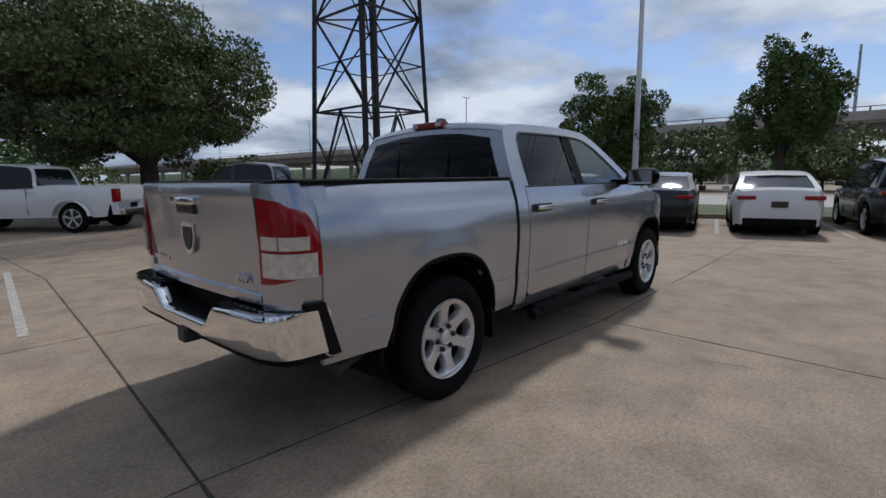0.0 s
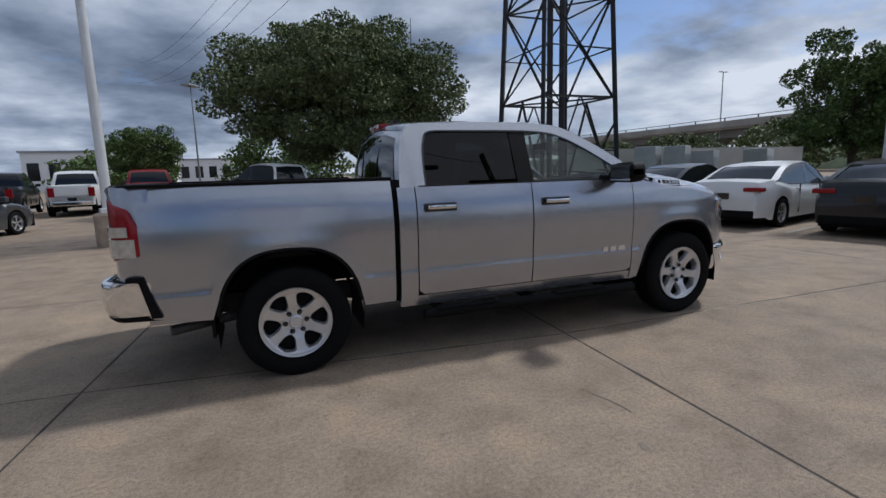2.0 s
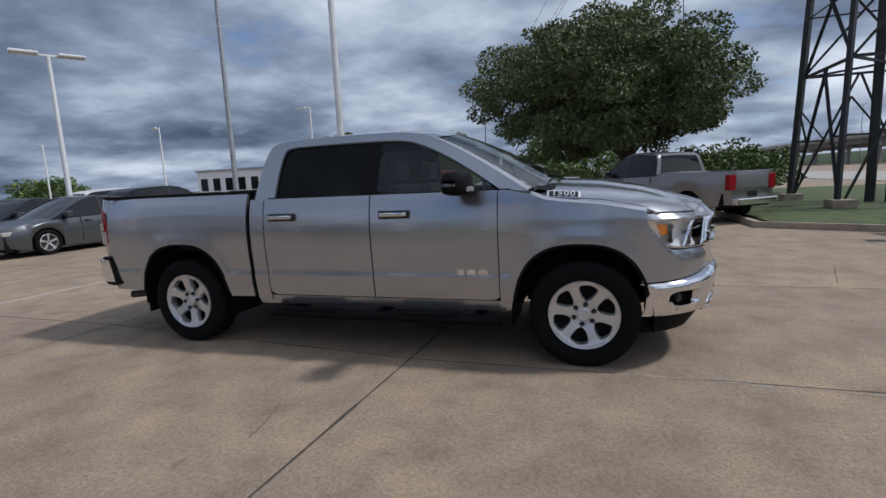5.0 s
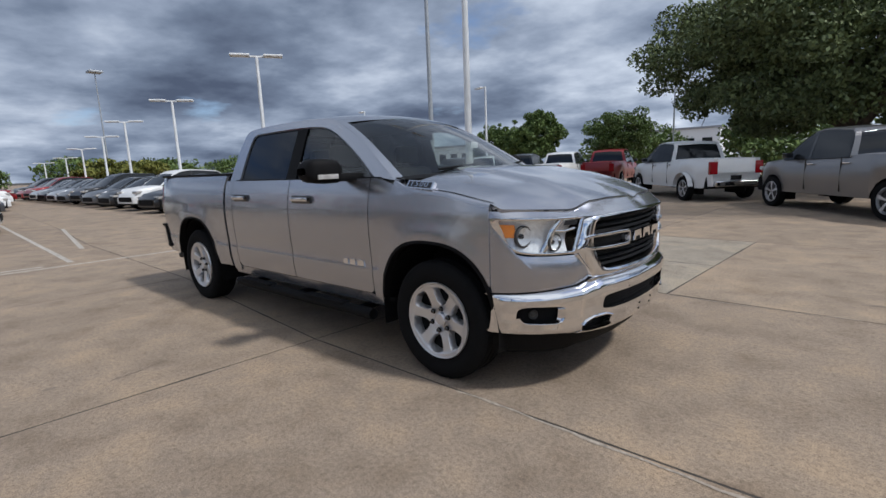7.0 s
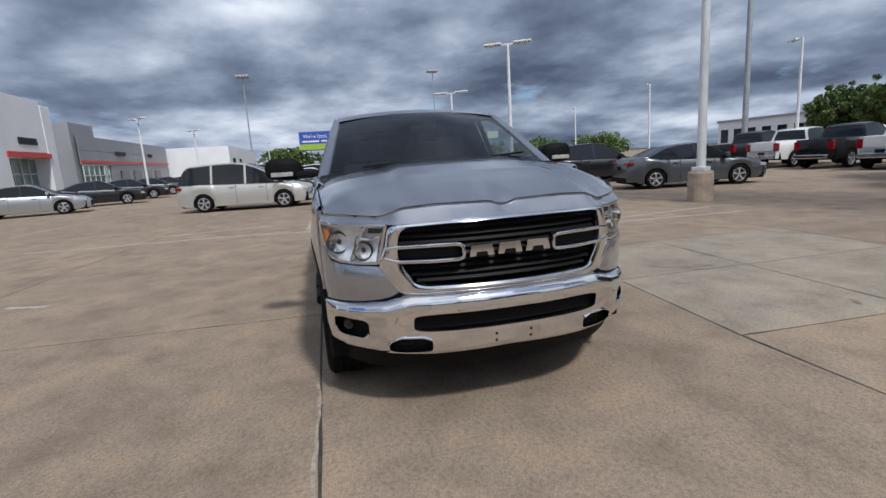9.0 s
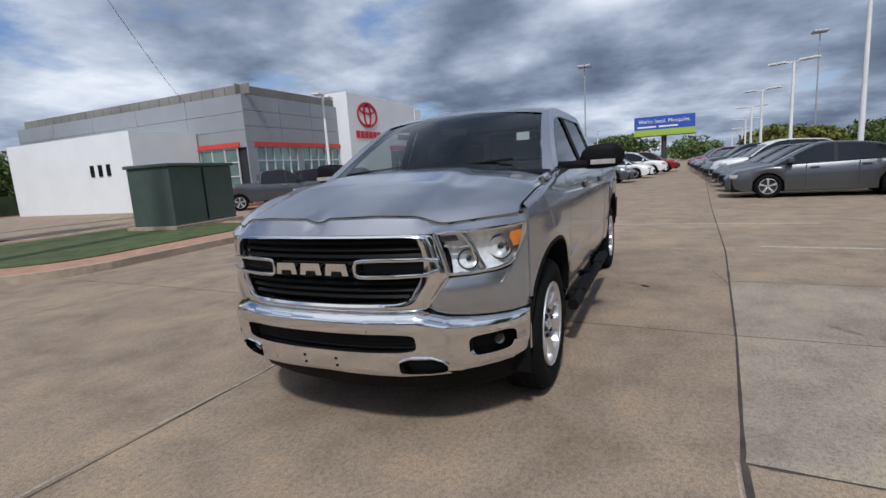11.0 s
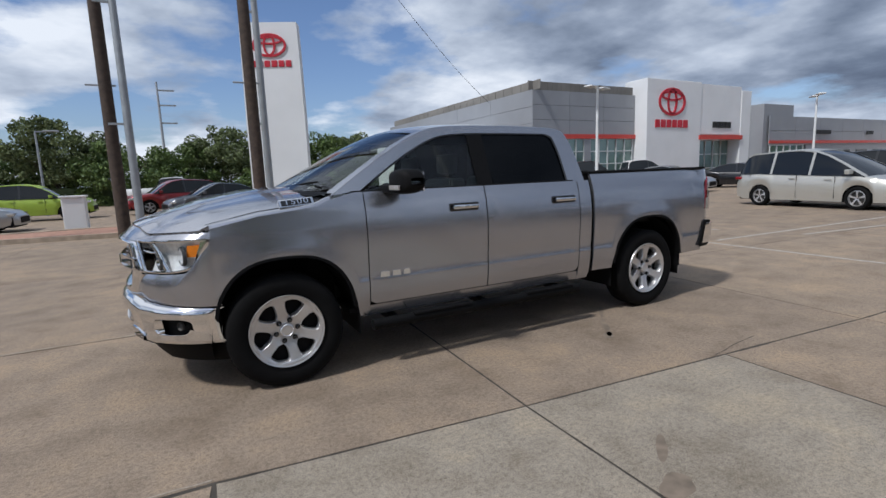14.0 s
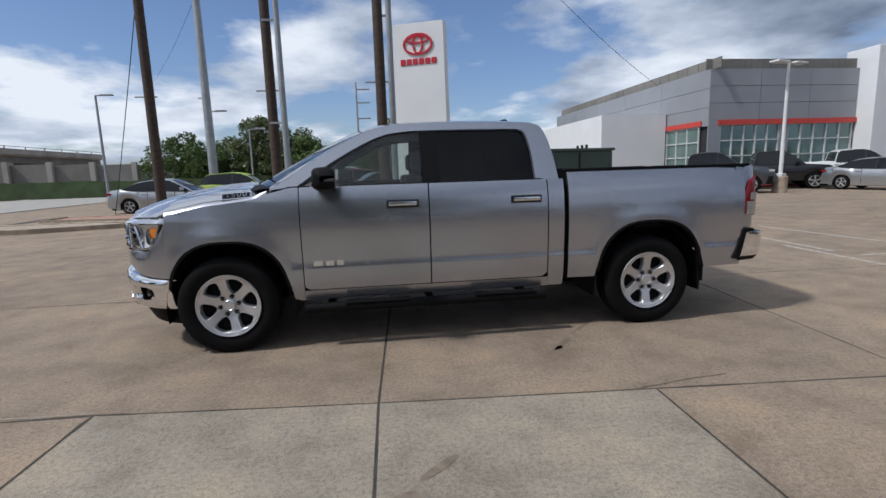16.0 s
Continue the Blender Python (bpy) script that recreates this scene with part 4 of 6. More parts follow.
part("fuel_door", side_panel(0.40, 0.57, lambda x: 1.00, lambda x: 1.15, 1, 6, 4, inset=-0.003), "paint", truck, smooth=True)


def road_wheel(s):
    """Tyre, six-spoke rim and nuts, the outer face towards +y."""
    w = part("wheel", lathe([(0.255, 0.10), (0.30, 0.122), (0.345, 0.128), (0.385, 0.115), (0.402, 0.095), (TYRE, 0.07), (TYRE, 0.035), (0.397, 0.03), (0.397, 0.024), (TYRE, 0.02), (TYRE, -0.02), (0.397, -0.024), (0.397, -0.03), (TYRE, -0.035), (TYRE, -0.07), (0.402, -0.095), (0.385, -0.115), (0.30, -0.122), (0.25, -0.10)], 48), "rubber", truck, "black tyre on a silver alloy rim", smooth=True)
    bm = bmesh.new()
    for i in range(72):
        a = 2 * math.pi * i / 72
        for y0, y1 in ((0.05, 0.090), (-0.090, -0.05)):
            b = bmesh.new()
            box(0.392, 0.4060, y0, y1, -0.009, 0.009, 0, b)
            bmesh.ops.rotate(b, verts=b.verts, cent=(0, 0, 0), matrix=Matrix.Rotation(a, 3, "Y"))
            tmp = bpy.data.meshes.new("t")
            b.to_mesh(tmp)
            b.free()
            bm.from_mesh(tmp)
            bpy.data.meshes.remove(tmp)
    tagged(part("tread_block", bm, "rubber", w), kind="stuff")
    # added black disc: stands in for the shade seen between the spokes
    part("rim_backing", lathe([(0.236, 0.03), (0.001, 0.031)], 30), "black", w)
    rimo = part("rim", lathe([(0.262, 0.112), (0.258, 0.122), (0.248, 0.118), (0.238, 0.09), (0.232, -0.08), (0.25, -0.11)], 48), "alloy", w, "silver alloy rim", smooth=True)
    for i in range(6):
        a0 = math.pi / 6 + i * math.pi / 3
        bm = bmesh.new()
        prof = []
        for r, ang, y in ((0.040, 30, 0.072), (0.085, 30, 0.078), (0.104, 28, 0.084), (0.116, 21, 0.088), (0.130, 16.0, 0.092), (0.16, 13, 0.098), (0.19, 11.5, 0.104), (0.210, 12, 0.108), (0.221, 16, 0.111), (0.228, 24, 0.113), (0.232, 30, 0.114), (0.250, 30, 0.116)):
            prof.append([(r * math.cos(q), y - (0.008 if abs(k) > 0.9 and ang < 27 else 0) - (0.05 if abs(k) > 1 else 0), r * math.sin(q)) for k in (-1.04, -1, -0.84, 0, 0.84, 1, 1.04) for q in (a0 + radians(k * ang),)])
        grid(prof, bm)
        part("spoke", bm, "alloy", w, smooth=True)
    part("hub_cap", lathe([(0.050, 0.05), (0.048, 0.092), (0.040, 0.098), (0.036, 0.094), (0.001, 0.096)], 24), "alloy", w, smooth=True)
    part("brake_disc", lathe([(0.17, 0.0), (0.17, 0.02), (0.001, 0.021)], 30), "steel", w, smooth=True)
    for i in range(6):
        a = i * math.pi / 3
        part("wheel_nut", lathe([(0.019, 0.086), (0.016, 0.082), (0.013, 0.082), (0.013, 0.098), (0.009, 0.104), (0.001, 0.104)], 10), "gloss", w).matrix_basis = pose(0.076 * math.cos(a), 0, 0.076 * math.sin(a))
    return w


w0 = road_wheel(1)
for x, s, spin in ((0.0, -1, 7), (0.0, 1, 0), (WB, -1, 20), (WB, 1, 12)):
    m = pose(x, s * 0.882, HUB + 0.008, 0, 0, 180 if s < 0 else 0) @ Matrix.Rotation(radians(spin), 4, "Y")
    if (x, s) == (0.0, -1):
        w0.matrix_basis = m
    else:
        copy_thing(w0, m)

# ---------- ground ----------
gm = bmesh.new()
ring_r = [0, 12, 30, 80, 300, 1500, 4000]
rings = []
for r in ring_r[1:]:
    rings.append([(r * math.cos(a), r * math.sin(a), -0.0025) for a in np.linspace(0, 2 * math.pi, 49)])
grid(rings, gm)
gm.faces.new([v for v in gm.verts if abs(v.co.length - math.hypot(12, 0.0025)) < 1e-3][:48][::-1])
bmesh.ops.remove_doubles(gm, verts=gm.verts, dist=0.001)
tagged(link("ground", gm, "joint"), "dark ground under the paving slabs", "ground", kind="structure")
pav = thing("pavement", "worn tan concrete car park paved in large slabs", "pavement", kind="structure")


def slab(corners, material="concrete", gap=0.0055):
    """One paving slab between its corners, with a softened, slightly chipped edge."""
    bm = bmesh.new()
    C = [np.array(c, float) for c in corners]
    mid = sum(C) / len(C)
    near = max(abs(mid)) < 11
    edge = []
    for i in range(len(C)):
        a, b = C[i], C[(i + 1) % len(C)]
        d = (b - a) / np.linalg.norm(b - a)
        inn = np.array((-d[1], d[0]))
        n = max(2, int(np.linalg.norm(b - a) / 0.10)) if near else 2
        for k in range(n):
            p = a + (b - a) * k / n
            chip = gap
            if near:
                chip += 0.006 * abs(noise.noise((p[0] * 3.1, p[1] * 3.1, 2.0))) + 0.020 * max(0, noise.noise((p[0] * 1.7, p[1] * 1.7, 5.0)) - 0.30)
            edge.append(p + inn * chip + (d * gap if k == 0 else 0))
    pull = [p + (mid - p) / np.linalg.norm(mid - p) * 0.004 for p in edge]
    t = [bm.verts.new((p[0], p[1], 0.0)) for p in pull]
    m_ = [bm.verts.new((p[0], p[1], -0.006)) for p in edge]
    d_ = [bm.verts.new((p[0], p[1], -0.028)) for p in edge]
    bm.faces.new(t)
    for i in range(len(t)):
        j = (i + 1) % len(t)
        bm.faces.new((t[i], m_[i], m_[j], t[j]))
        bm.faces.new((m_[i], d_[i], d_[j], m_[j]))
    return part("slab", bm, material, pav)


# corners of the slab grid: a slightly turned grid, with the joints round the pickup where they lie
XS = [-61.4, -55.4, -49.4, -43.4, -37.4, -31.4, -25.4, -19.4, -13.4, -7.4, -1.38, 2.4, 8.2, 16.0]
YS = [-23, -17.2, -11.2, -5.2, -0.8, 2.15, 6.0, 12, 18, 24]
NODE = {(-1.38, -5.2): (-1.88, -5.05), (2.4, -5.2): (2.05, -5.2), (-1.38, -0.8): (-1.46, -0.66), (2.4, -0.8): (2.29, -1.05), (8.2, -0.8): (8.2, -1.12),
        (-1.38, 2.15): (-1.17, 2.42), (2.4, 2.15): (2.465, 2.135), (8.2, 2.15): (8.2, 1.86), (-1.38, 6.0): (-0.85, 6.25), (2.4, 6.0): (2.56, 6.0), (-7.4, -0.8): (-7.45, -0.45)}


def node(x, y):
    return NODE.get((x, y), (x + 0.035 * (y - 2.15), y - 0.058 * (x - 2.4)))


for x0, x1 in zip(XS, XS[1:]):
    for y0, y1 in zip(YS, YS[1:]):
        if (y0 == 2.15 and x0 in (-1.38, 2.4)) or (x0, y0) == (2.4, -0.8) or (x0 == 8.2 and not -17.2 <= y0 < 6) or (x0 in (-1.38, 2.4) and y0 < -17.2):
            continue
        slab((node(x0, y0), node(x1, y0), node(x1, y1), node(x0, y1)))
# the newer grey slabs and the old ones beside them
F0, F1, F2 = (0.66, 2.2765), (0.72, 3.90), (0.80, 6.129)
C0, C1, C2 = node(2.4, 2.15), (2.50, 3.78), node(2.4, 6.0)
E0, E1, E2 = (4.245, 1.965), (4.32, 3.66), (4.43, 5.891)
slab((node(-1.38, 2.15), F0, F1, F2, node(-1.38, 6.0)))
slab((F0, C0, C1, F1), "patch")
slab((C0, E0, E1, C1), "patch")
slab((F1, C1, C2, F2), "patch")
slab((C1, E1, E2, C2), "patch")
slab((E0, node(8.2, 2.15), node(8.2, 6.0), E2, E1))
slab((node(2.4, -0.8), node(8.2, -0.8), node(8.2, 2.15), E0, C0))
far = bmesh.new()
for a in ((-400, -61.4, -400, 400), (-61.4, 400, 24, 400), (-61.4, 400, -400, -23), (16.0, 400, -23, 24), (8.2, 16.0, 6.0, 24), (8.2, 16.0, -23, -17.2), (-1.38, 8.2, -23, -17.2)):
    x0, x1, y0, y1 = a
    far.faces.new([far.verts.new(p) for p in ((x0, y0, -0.0005), (x1, y0, -0.0005), (x1, y1, -0.0005), (x0, y1, -0.0005))])
part("far_paving", far, "concrete", pav)


def flat(name, pts, z, material, label, category, kind="structure", thick=0.0):
    bm = bmesh.new()
    a = [bm.verts.new((x, y, z)) for x, y in pts]
    bm.faces.new(a)
    if thick:
        b = [bm.verts.new((x, y, z - thick)) for x, y in pts]
        for i in range(len(a)):
            j = (i + 1) % len(a)
            bm.faces.new((a[i], b[i], b[j], a[j]))
    return tagged(link(name, bm, material, smooth=False), label, category, kind=kind)


def strip_line(a, b, w, name="line_marking", material="line", label="worn white parking line painted on the concrete"):
    a, b = Vector((*a, 0)), Vector((*b, 0))
    d = (b - a).normalized()
    n = Vector((-d.y, d.x, 0)) * w / 2
    return flat(name, [(p.x, p.y) for p in (a + n, a - n, b - n, b + n)], 0.004, material, label, "line marking", thick=0.003)


def kerb(name, pts, w=0.15, h=0.14, material="kerb", label="low concrete kerb", closed=False):
    bm = bmesh.new()
    P = [Vector((*p, 0)) for p in pts]
    n = len(P)
    L, R = [], []
    for i in range(n):
        a = P[i - 1] if (i or closed) else P[i]
        b = P[(i + 1) % n] if (i < n - 1 or closed) else P[i]
        d = (b - a).normalized()
        o = Vector((-d.y, d.x, 0)) * w
        L.append(P[i] + o)
        R.append(P[i])
    rows = [[(*r.xy, -0.01), (*r.xy, h - 0.02), (*(r * 0.85 + l * 0.15).xy, h), (*l.xy, h), (*l.xy, -0.01)] for l, r in zip(L, R)]
    if closed:
        rows.append(rows[0])
    return tagged(link(name, grid(rows, bm), material, smooth=False), label, "kerb", kind="structure")


def arc(cx, cy, r, a0, a1, n=8):
    return [(cx + r * math.cos(radians(a)), cy + r * math.sin(radians(a))) for a in np.linspace(a0, a1, n)]


# stall lines
for a, b in (((-1.59, 2.9), (-1.14, 7.4)), ((-4.47, -2.4), (-4.15, 4.2)), ((-18.2, -0.75), (-4.76, -1.3)), ((-5.07, -7.2), (-4.69, -1.7)), ((-6.04, -4.9), (-6.26, -2.2)), ((-12.5, 0.1), (-6.66, -0.71)), ((0.35, -4.70), (0.52, -4.2)), ((-1.93, 5.1), (-2.2, 7.6)), ((-13, -9.2), (-9.3, -9.6)), ((-8.5, 8.4), (-3.4, 10.2))):
    strip_line(a, b, 0.09)
for k in range(5):
    x, y = 9.5 + k * 0.62, 4.85 - k * 2.55
    strip_line((x, y), (x + 4.4, y + 0.95), 0.10)
# dark drips and a damp streak
def blot(x, y, a, b, rot, material="stain", label="dark dried stain on the concrete"):
    pts = []
    for i in range(18):
        t = 2 * math.pi * i / 18
        r = 1 + 0.3 * noise.noise((math.cos(t) * 1.3 + x, math.sin(t) * 1.3 + y, 0))
        px, py = a * r * math.cos(t), b * r * math.sin(t)
        c, s = math.cos(radians(rot)), math.sin(radians(rot))
        pts.append((x + px * c - py * s, y + px * s + py * c))
    return flat("stain", pts, 0.002, material, label, "stain")
blot(0.55, 0.90, 0.24, 0.022, 46)
blot(0.90, 1.30, 0.26, 0.030, 52)
blot(1.05, 1.47, 0.09, 0.045, 40)
blot(2.16, 2.88, 0.13, 0.03, 40)
blot(2.37, 3.13, 0.11, 0.075, 20)
blot(2.36, 3.36, 0.08, 0.06, 80)
for x, y, a, b, r in ((3.0, -3.35, 0.035, 0.02, 60), (5.9, 2.5, 0.10, 0.03, 10), (4.0, 3.4, 0.09, 0.02, -30), (3.55, -2.6, 0.03, 0.02, 0), (1.6, -2.75, 0.05, 0.02, 80)):
    blot(x, y, a, b, r)


def crack(points, w, material="joint", label="thin dark crack in the concrete"):
    """A wandering crack: a thin uneven strip along a few points."""
    L, R = [], []
    for (ax, ay), (bx, by) in zip(points, points[1:]):
        q = math.hypot(bx - ax, by - ay)
        nx, ny = -(by - ay) / q, (bx - ax) / q
        for k in range(10):
            u = k / 10
            j = 0.018 * noise.noise(((ax + (bx - ax) * u) * 6, (ay + (by - ay) * u) * 6, 1.0))
            h = w * (0.4 + 0.6 * abs(noise.noise((ax + u * 9, ay * 3, 7.0))))
            x, y = ax + (bx - ax) * u + nx * j, ay + (by - ay) * u + ny * j
            L.append((x + nx * h, y + ny * h))
            R.append((x - nx * h, y - ny * h))
    return flat("crack", L + R[::-1], 0.0025, material, label, "crack")


crack([(1.72, -2.05), (1.79, -2.25), (1.80, -2.45)], 0.005)
crack([(0.75, 2.24), (0.30, 2.18), (0.05, 2.16)], 0.006)
crack([(4.25, 1.93), (5.0, 1.90), (5.9, 1.93)], 0.012, "chalk", "pale chalky crack filling")
crack([(3.9, -1.075), (4.6, -1.10), (5.4, -1.13), (6.4, -1.14)], 0.016, "chalk", "pale chalky filling beside a joint")
crack([(6.5, 2.2), (6.9, 3.3), (6.6, 4.6)], 0.008)

# grass island by the pylon sign, with its kerb
isl = arc(-4.2, -9.0, 1.1, 180, 90, 6) + arc(1.2, -9.2, 1.6, 90, 0, 8) + [(3.6, -11.6), (4.6, -12.4), (14.5, -14.2), (14.5, -15.6), (-5.3, -15.6)]
kerb("island_kerb", isl, material="kerb", label="worn tan concrete kerb round a grass island", closed=True)
flat("island_paving", [(x * 0.995, y - 0.06) for x, y in isl], 0.10, "brick", "reddish paved verge inside the kerb", "paving")
grs = arc(-3.9, -10.2, 1.0, 180, 90, 5) + arc(0.6, -10.3, 1.5, 90, 0, 6) + [(2.6, -12.2), (4.0, -13.2), (4.0, -15.0), (-4.9, -15.0)]
flat("island_grass", grs, 0.125, "grass", "short green grass on the island", "grass", thick=0.05)
kerb("corner_kerb", [(10.2, -11.4), (11.4, -11.0), (12.6, -10.6), (18, -10.2), (18, -12.4), (11.5, -12.4), (10.4, -12.0)], label="low concrete kerb of a corner island", closed=True)
flat("corner_island", [(10.4, -11.4), (12.6, -10.8), (17.8, -10.4), (17.8, -12.2), (11.5, -12.2)], 0.12, "kerb", "plain concrete corner island", "island")
# verge by the road and the tower
kerb("verge_kerb", [(7.2, 26), (7.4, 8.2), (9.2, 7.2), (13.6, 8.3), (14.6, 4.0), (16.2, -2.5), (18, -10)][::-1], w=0.16, label="concrete kerb along a grass verge")
flat("verge_grass", [(7.6, 26), (7.6, 8.3), (9.3, 7.4), (13.7, 8.5), (14.8, 4.1), (16.4, -2.5), (18.2, -10), (21.5, -10), (20.5, 26)], 0.12, "grass", "short grass verge beside the road", "grass", thick=0.1)
flat("road", [(21.5, -60), (34, -60), (33, 120), (20.5, 120)], 0.03, "asphalt", "pale concrete road beyond the verge", "road")
kerb("dealer_kerb", [(-8, -20.4), (-66, -17.5)], w=0.2, material="redkerb", label="red painted kerb along the showroom front")


# ---------- parked vehicles ----------
def paint_of(name, col, metal=0.3, rough=0.3):
    if name not in M:
        M[name] = mat(name, col, rough, metal, var=0.03, scale=2, coat=0.5)
    return name


paint_of("car_black", (0.012, 0.012, 0.014))
paint_of("car_white", (0.72, 0.72, 0.71), 0.0)
paint_of("car_grey", (0.10, 0.105, 0.115), 0.6)
paint_of("car_silver", (0.42, 0.43, 0.44), 0.7)
paint_of("car_red", (0.22, 0.012, 0.014), 0.2)
paint_of("car_pewter", (0.26, 0.25, 0.245), 0.6)
paint_of("car_beige", (0.50, 0.49, 0.45), 0.4)

KINDS = dict(
    # length rear/front overhang from mid-wheelbase, wheelbase, half width, tyre, sill, shoulder line, cabin (belt x/z, roof), all in m
    sedan=dict(wb=2.8, r=2.35, f=2.45, w=0.91, ty=0.33, sill=0.20, sh=[(-2.35, 0.80), (-2.25, 1.02), (-1.7, 1.08), (-1.2, 1.0), (0.9, 0.94), (1.4, 0.90), (2.2, 0.76), (2.45, 0.55)], cab=[(-1.75, 1.04), (-1.0, 1.36), (-0.3, 1.45), (0.3, 1.42), (1.25, 0.92)]),
    suv=dict(wb=2.75, r=2.3, f=2.35, w=0.93, ty=0.36, sill=0.28, sh=[(-2.3, 0.9), (-2.25, 1.12), (-1.5, 1.1), (0.9, 1.05), (1.3, 1.05), (2.1, 0.95), (2.35, 0.6)], cab=[(-2.22, 1.1), (-1.95, 1.55), (-1.4, 1.68), (0.1, 1.68), (1.15, 1.05)]),
    van=dict(wb=3.0, r=2.5, f=2.55, w=0.97, ty=0.335, sill=0.22, sh=[(-2.5, 0.9), (-2.45, 1.08), (-1.5, 1.08), (0.9, 1.0), (1.5, 0.98), (2.3, 0.82), (2.55, 0.55)], cab=[(-2.42, 1.08), (-2.15, 1.65), (-1.6, 1.76), (0.1, 1.74), (1.65, 0.96)]),
    pickup=dict(wb=3.7, r=2.95, f=2.85, w=1.0, ty=0.40, sill=0.42, sh=[(-2.95, 1.30), (-0.85, 1.32), (-0.8, 1.28), (1.2, 1.24), (1.5, 1.24), (2.6, 1.14), (2.85, 0.80)], cab=[(-0.78, 1.28), (-0.65, 1.80), (-0.3, 1.90), (0.6, 1.88), (1.45, 1.24)]),
)


def vehicle(kind, paint, label, m, group="", dually=False, plate=False):
    K = KINDS[kind]
    car = thing({"sedan": "sedan", "suv": "suv", "van": "minivan", "pickup": "parked_pickup"}[kind], label, {"sedan": "car", "suv": "car", "van": "minivan", "pickup": "pickup truck"}[kind], group, m=m)
    hw, ty, wb = K["w"], K["ty"], K["wb"]

    def low(x):
        z = K["sill"]
        for c in (-wb / 2, wb / 2):
            u = abs(x - c) / (ty + 0.06)
            if u < 1:
                z = max(z, ty + (ty + 0.05) * math.sqrt(1 - u * u))
        if x > K["f"] - 0.3 or x < -K["r"] + 0.3:
            z = max(z, K["sill"] + 0.06)
        return z

    def half(x):
        e = max(0, abs(x) - (K["f"] if x > 0 else K["r"]) * 0.62)
        return hw - 0.30 * (e / 0.95) ** 2.2 * (1.0 if x > 0 else 0.6)

    xs = sorted({*np.linspace(-K["r"], K["f"], 34), *[s * wb / 2 + d * (ty + 0.06) for s in (-1, 1) for d in (-1, -0.95, -0.7, -0.35, 0, 0.35, 0.7, 0.95, 1)]})
    rows = []
    for x in xs:
        h, a, b = half(x), low(x), interp(x, K["sh"])
        b = max(b, a + 0.02)
        sec = [(h * (0.955 + 0.045 * math.sin(math.pi * min(1, max(0, (k - 0.05) / 0.9)))) - 0.05 * max(0, k - 0.8) / 0.2, a + (b - a) * k) for k in (0, 0.12, 0.3, 0.5, 0.68, 0.82, 0.93, 1)]
        row = [(x, y, z) for y, z in sec] + [(x, y * k_, b + 0.03 * (1 - k_ * k_)) for k_ in (0.9, 0.6, 0, -0.6, -0.9) for y in (sec[-1][0],)] + [(x, -y, z) for y, z in sec[::-1]]
        if kind == "pickup" and x < -0.86:
            row = [(x, y, z) for y, z in sec] + [(x, y_, z_) for y_, z_ in ((sec[-1][0] - 0.08, b), (sec[-1][0] - 0.09, 0.9), (0, 0.88), (-sec[-1][0] + 0.09, 0.9), (-sec[-1][0] + 0.08, b))] + [(x, -y, z) for y, z in sec[::-1]]
        rows.append(row)
    bm = grid(rows)
    bm.verts.ensure_lookup_table()
    n = len(rows[0])
    for k in (0, len(rows) - 1):
        bm.faces.new([bm.verts[k * n + i] for i in range(n)])
    if kind == "pickup":
        box(-K["r"], -K["r"] + 0.06, -half(-K["r"]) + 0.03, half(-K["r"]) - 0.03, 0.62, 1.30, 0.01, bm)
    body = part("body", bm, paint, car, smooth=True)
    cab = K["cab"]
    cf = fine(cab, 4)
    roof_z = max(z for _, z in cab)
    grows, prow = [], []
    for x, z in cf:
        b = interp(x, K["sh"])
        b = min(b, z)
        hb = half(x) - 0.06
        inset = 0.30 * (z - b)
        grows.append([(x, hb, b - 0.02), (x, hb - inset * 0.5, (b + z) / 2), (x, hb - inset, z - 0.02), (x, (hb - inset) * 0.85, z), (x, 0, z + 0.02), (x, -(hb - inset) * 0.85, z), (x, -(hb - inset), z - 0.02), (x, -(hb - inset * 0.5), (b + z) / 2), (x, -hb, b - 0.02)])
    part("cabin_glass", grid(grows), "car_glass", car, smooth=True)
    rr = [r for (x, z), r in zip(cf, grows) if z > roof_z - 0.13]
    part("roof", rim(grid([[(p[0], p[1] * 1.01, p[2] + 0.008) for p in r[2:7]] for r in rr]), (0, 0, -0.03)), paint, car, smooth=True)
    xb = (cab[0][0] + cab[-1][0]) / 2 + (0.15 if kind != "van" else 0.5)
    for s in (-1, 1):
        for x0 in ([xb] if kind != "van" else [xb, xb - 1.25]):
            row = [[(x0 + d, s * abs(interp(x0, [(g[0][0], g[k][1]) for g in grows])) * 1.006, interp(x0, [(g[0][0], g[k][2]) for g in grows])) for k in (0, 1, 2)] for d in (-0.04, 0.04)]
            part("pillar", grid(row), "gloss" if kind != "van" else paint, car)
        # front and rear posts along the cabin's edge
        for rng in (range(0, 6), range(len(grows) - 6, len(grows))):
            row = [[(grows[i][2][0], s * (grows[i][2][1] + 0.006), grows[i][2][2] + 0.004), (grows[i][3][0], s * (grows[i][3][1]), grows[i][3][2] + 0.012)] for i in rng]
            part("post", grid(row), paint, car, smooth=True)
        # lamps
        f_, r_ = K["f"], K["r"]
        zf = interp(f_ - 0.25, K["sh"]) - 0.13
        part("head_lamp", box(f_ - 0.42, f_ - 0.10, s * (half(f_ - 0.2) - 0.34), s * (half(f_ - 0.25) + 0.01), zf - 0.06, zf + 0.05, 0.03), "whitelens", body)
        zr = interp(-r_ + 0.15, K["sh"]) - (0.16 if kind != "pickup" else 0.28)
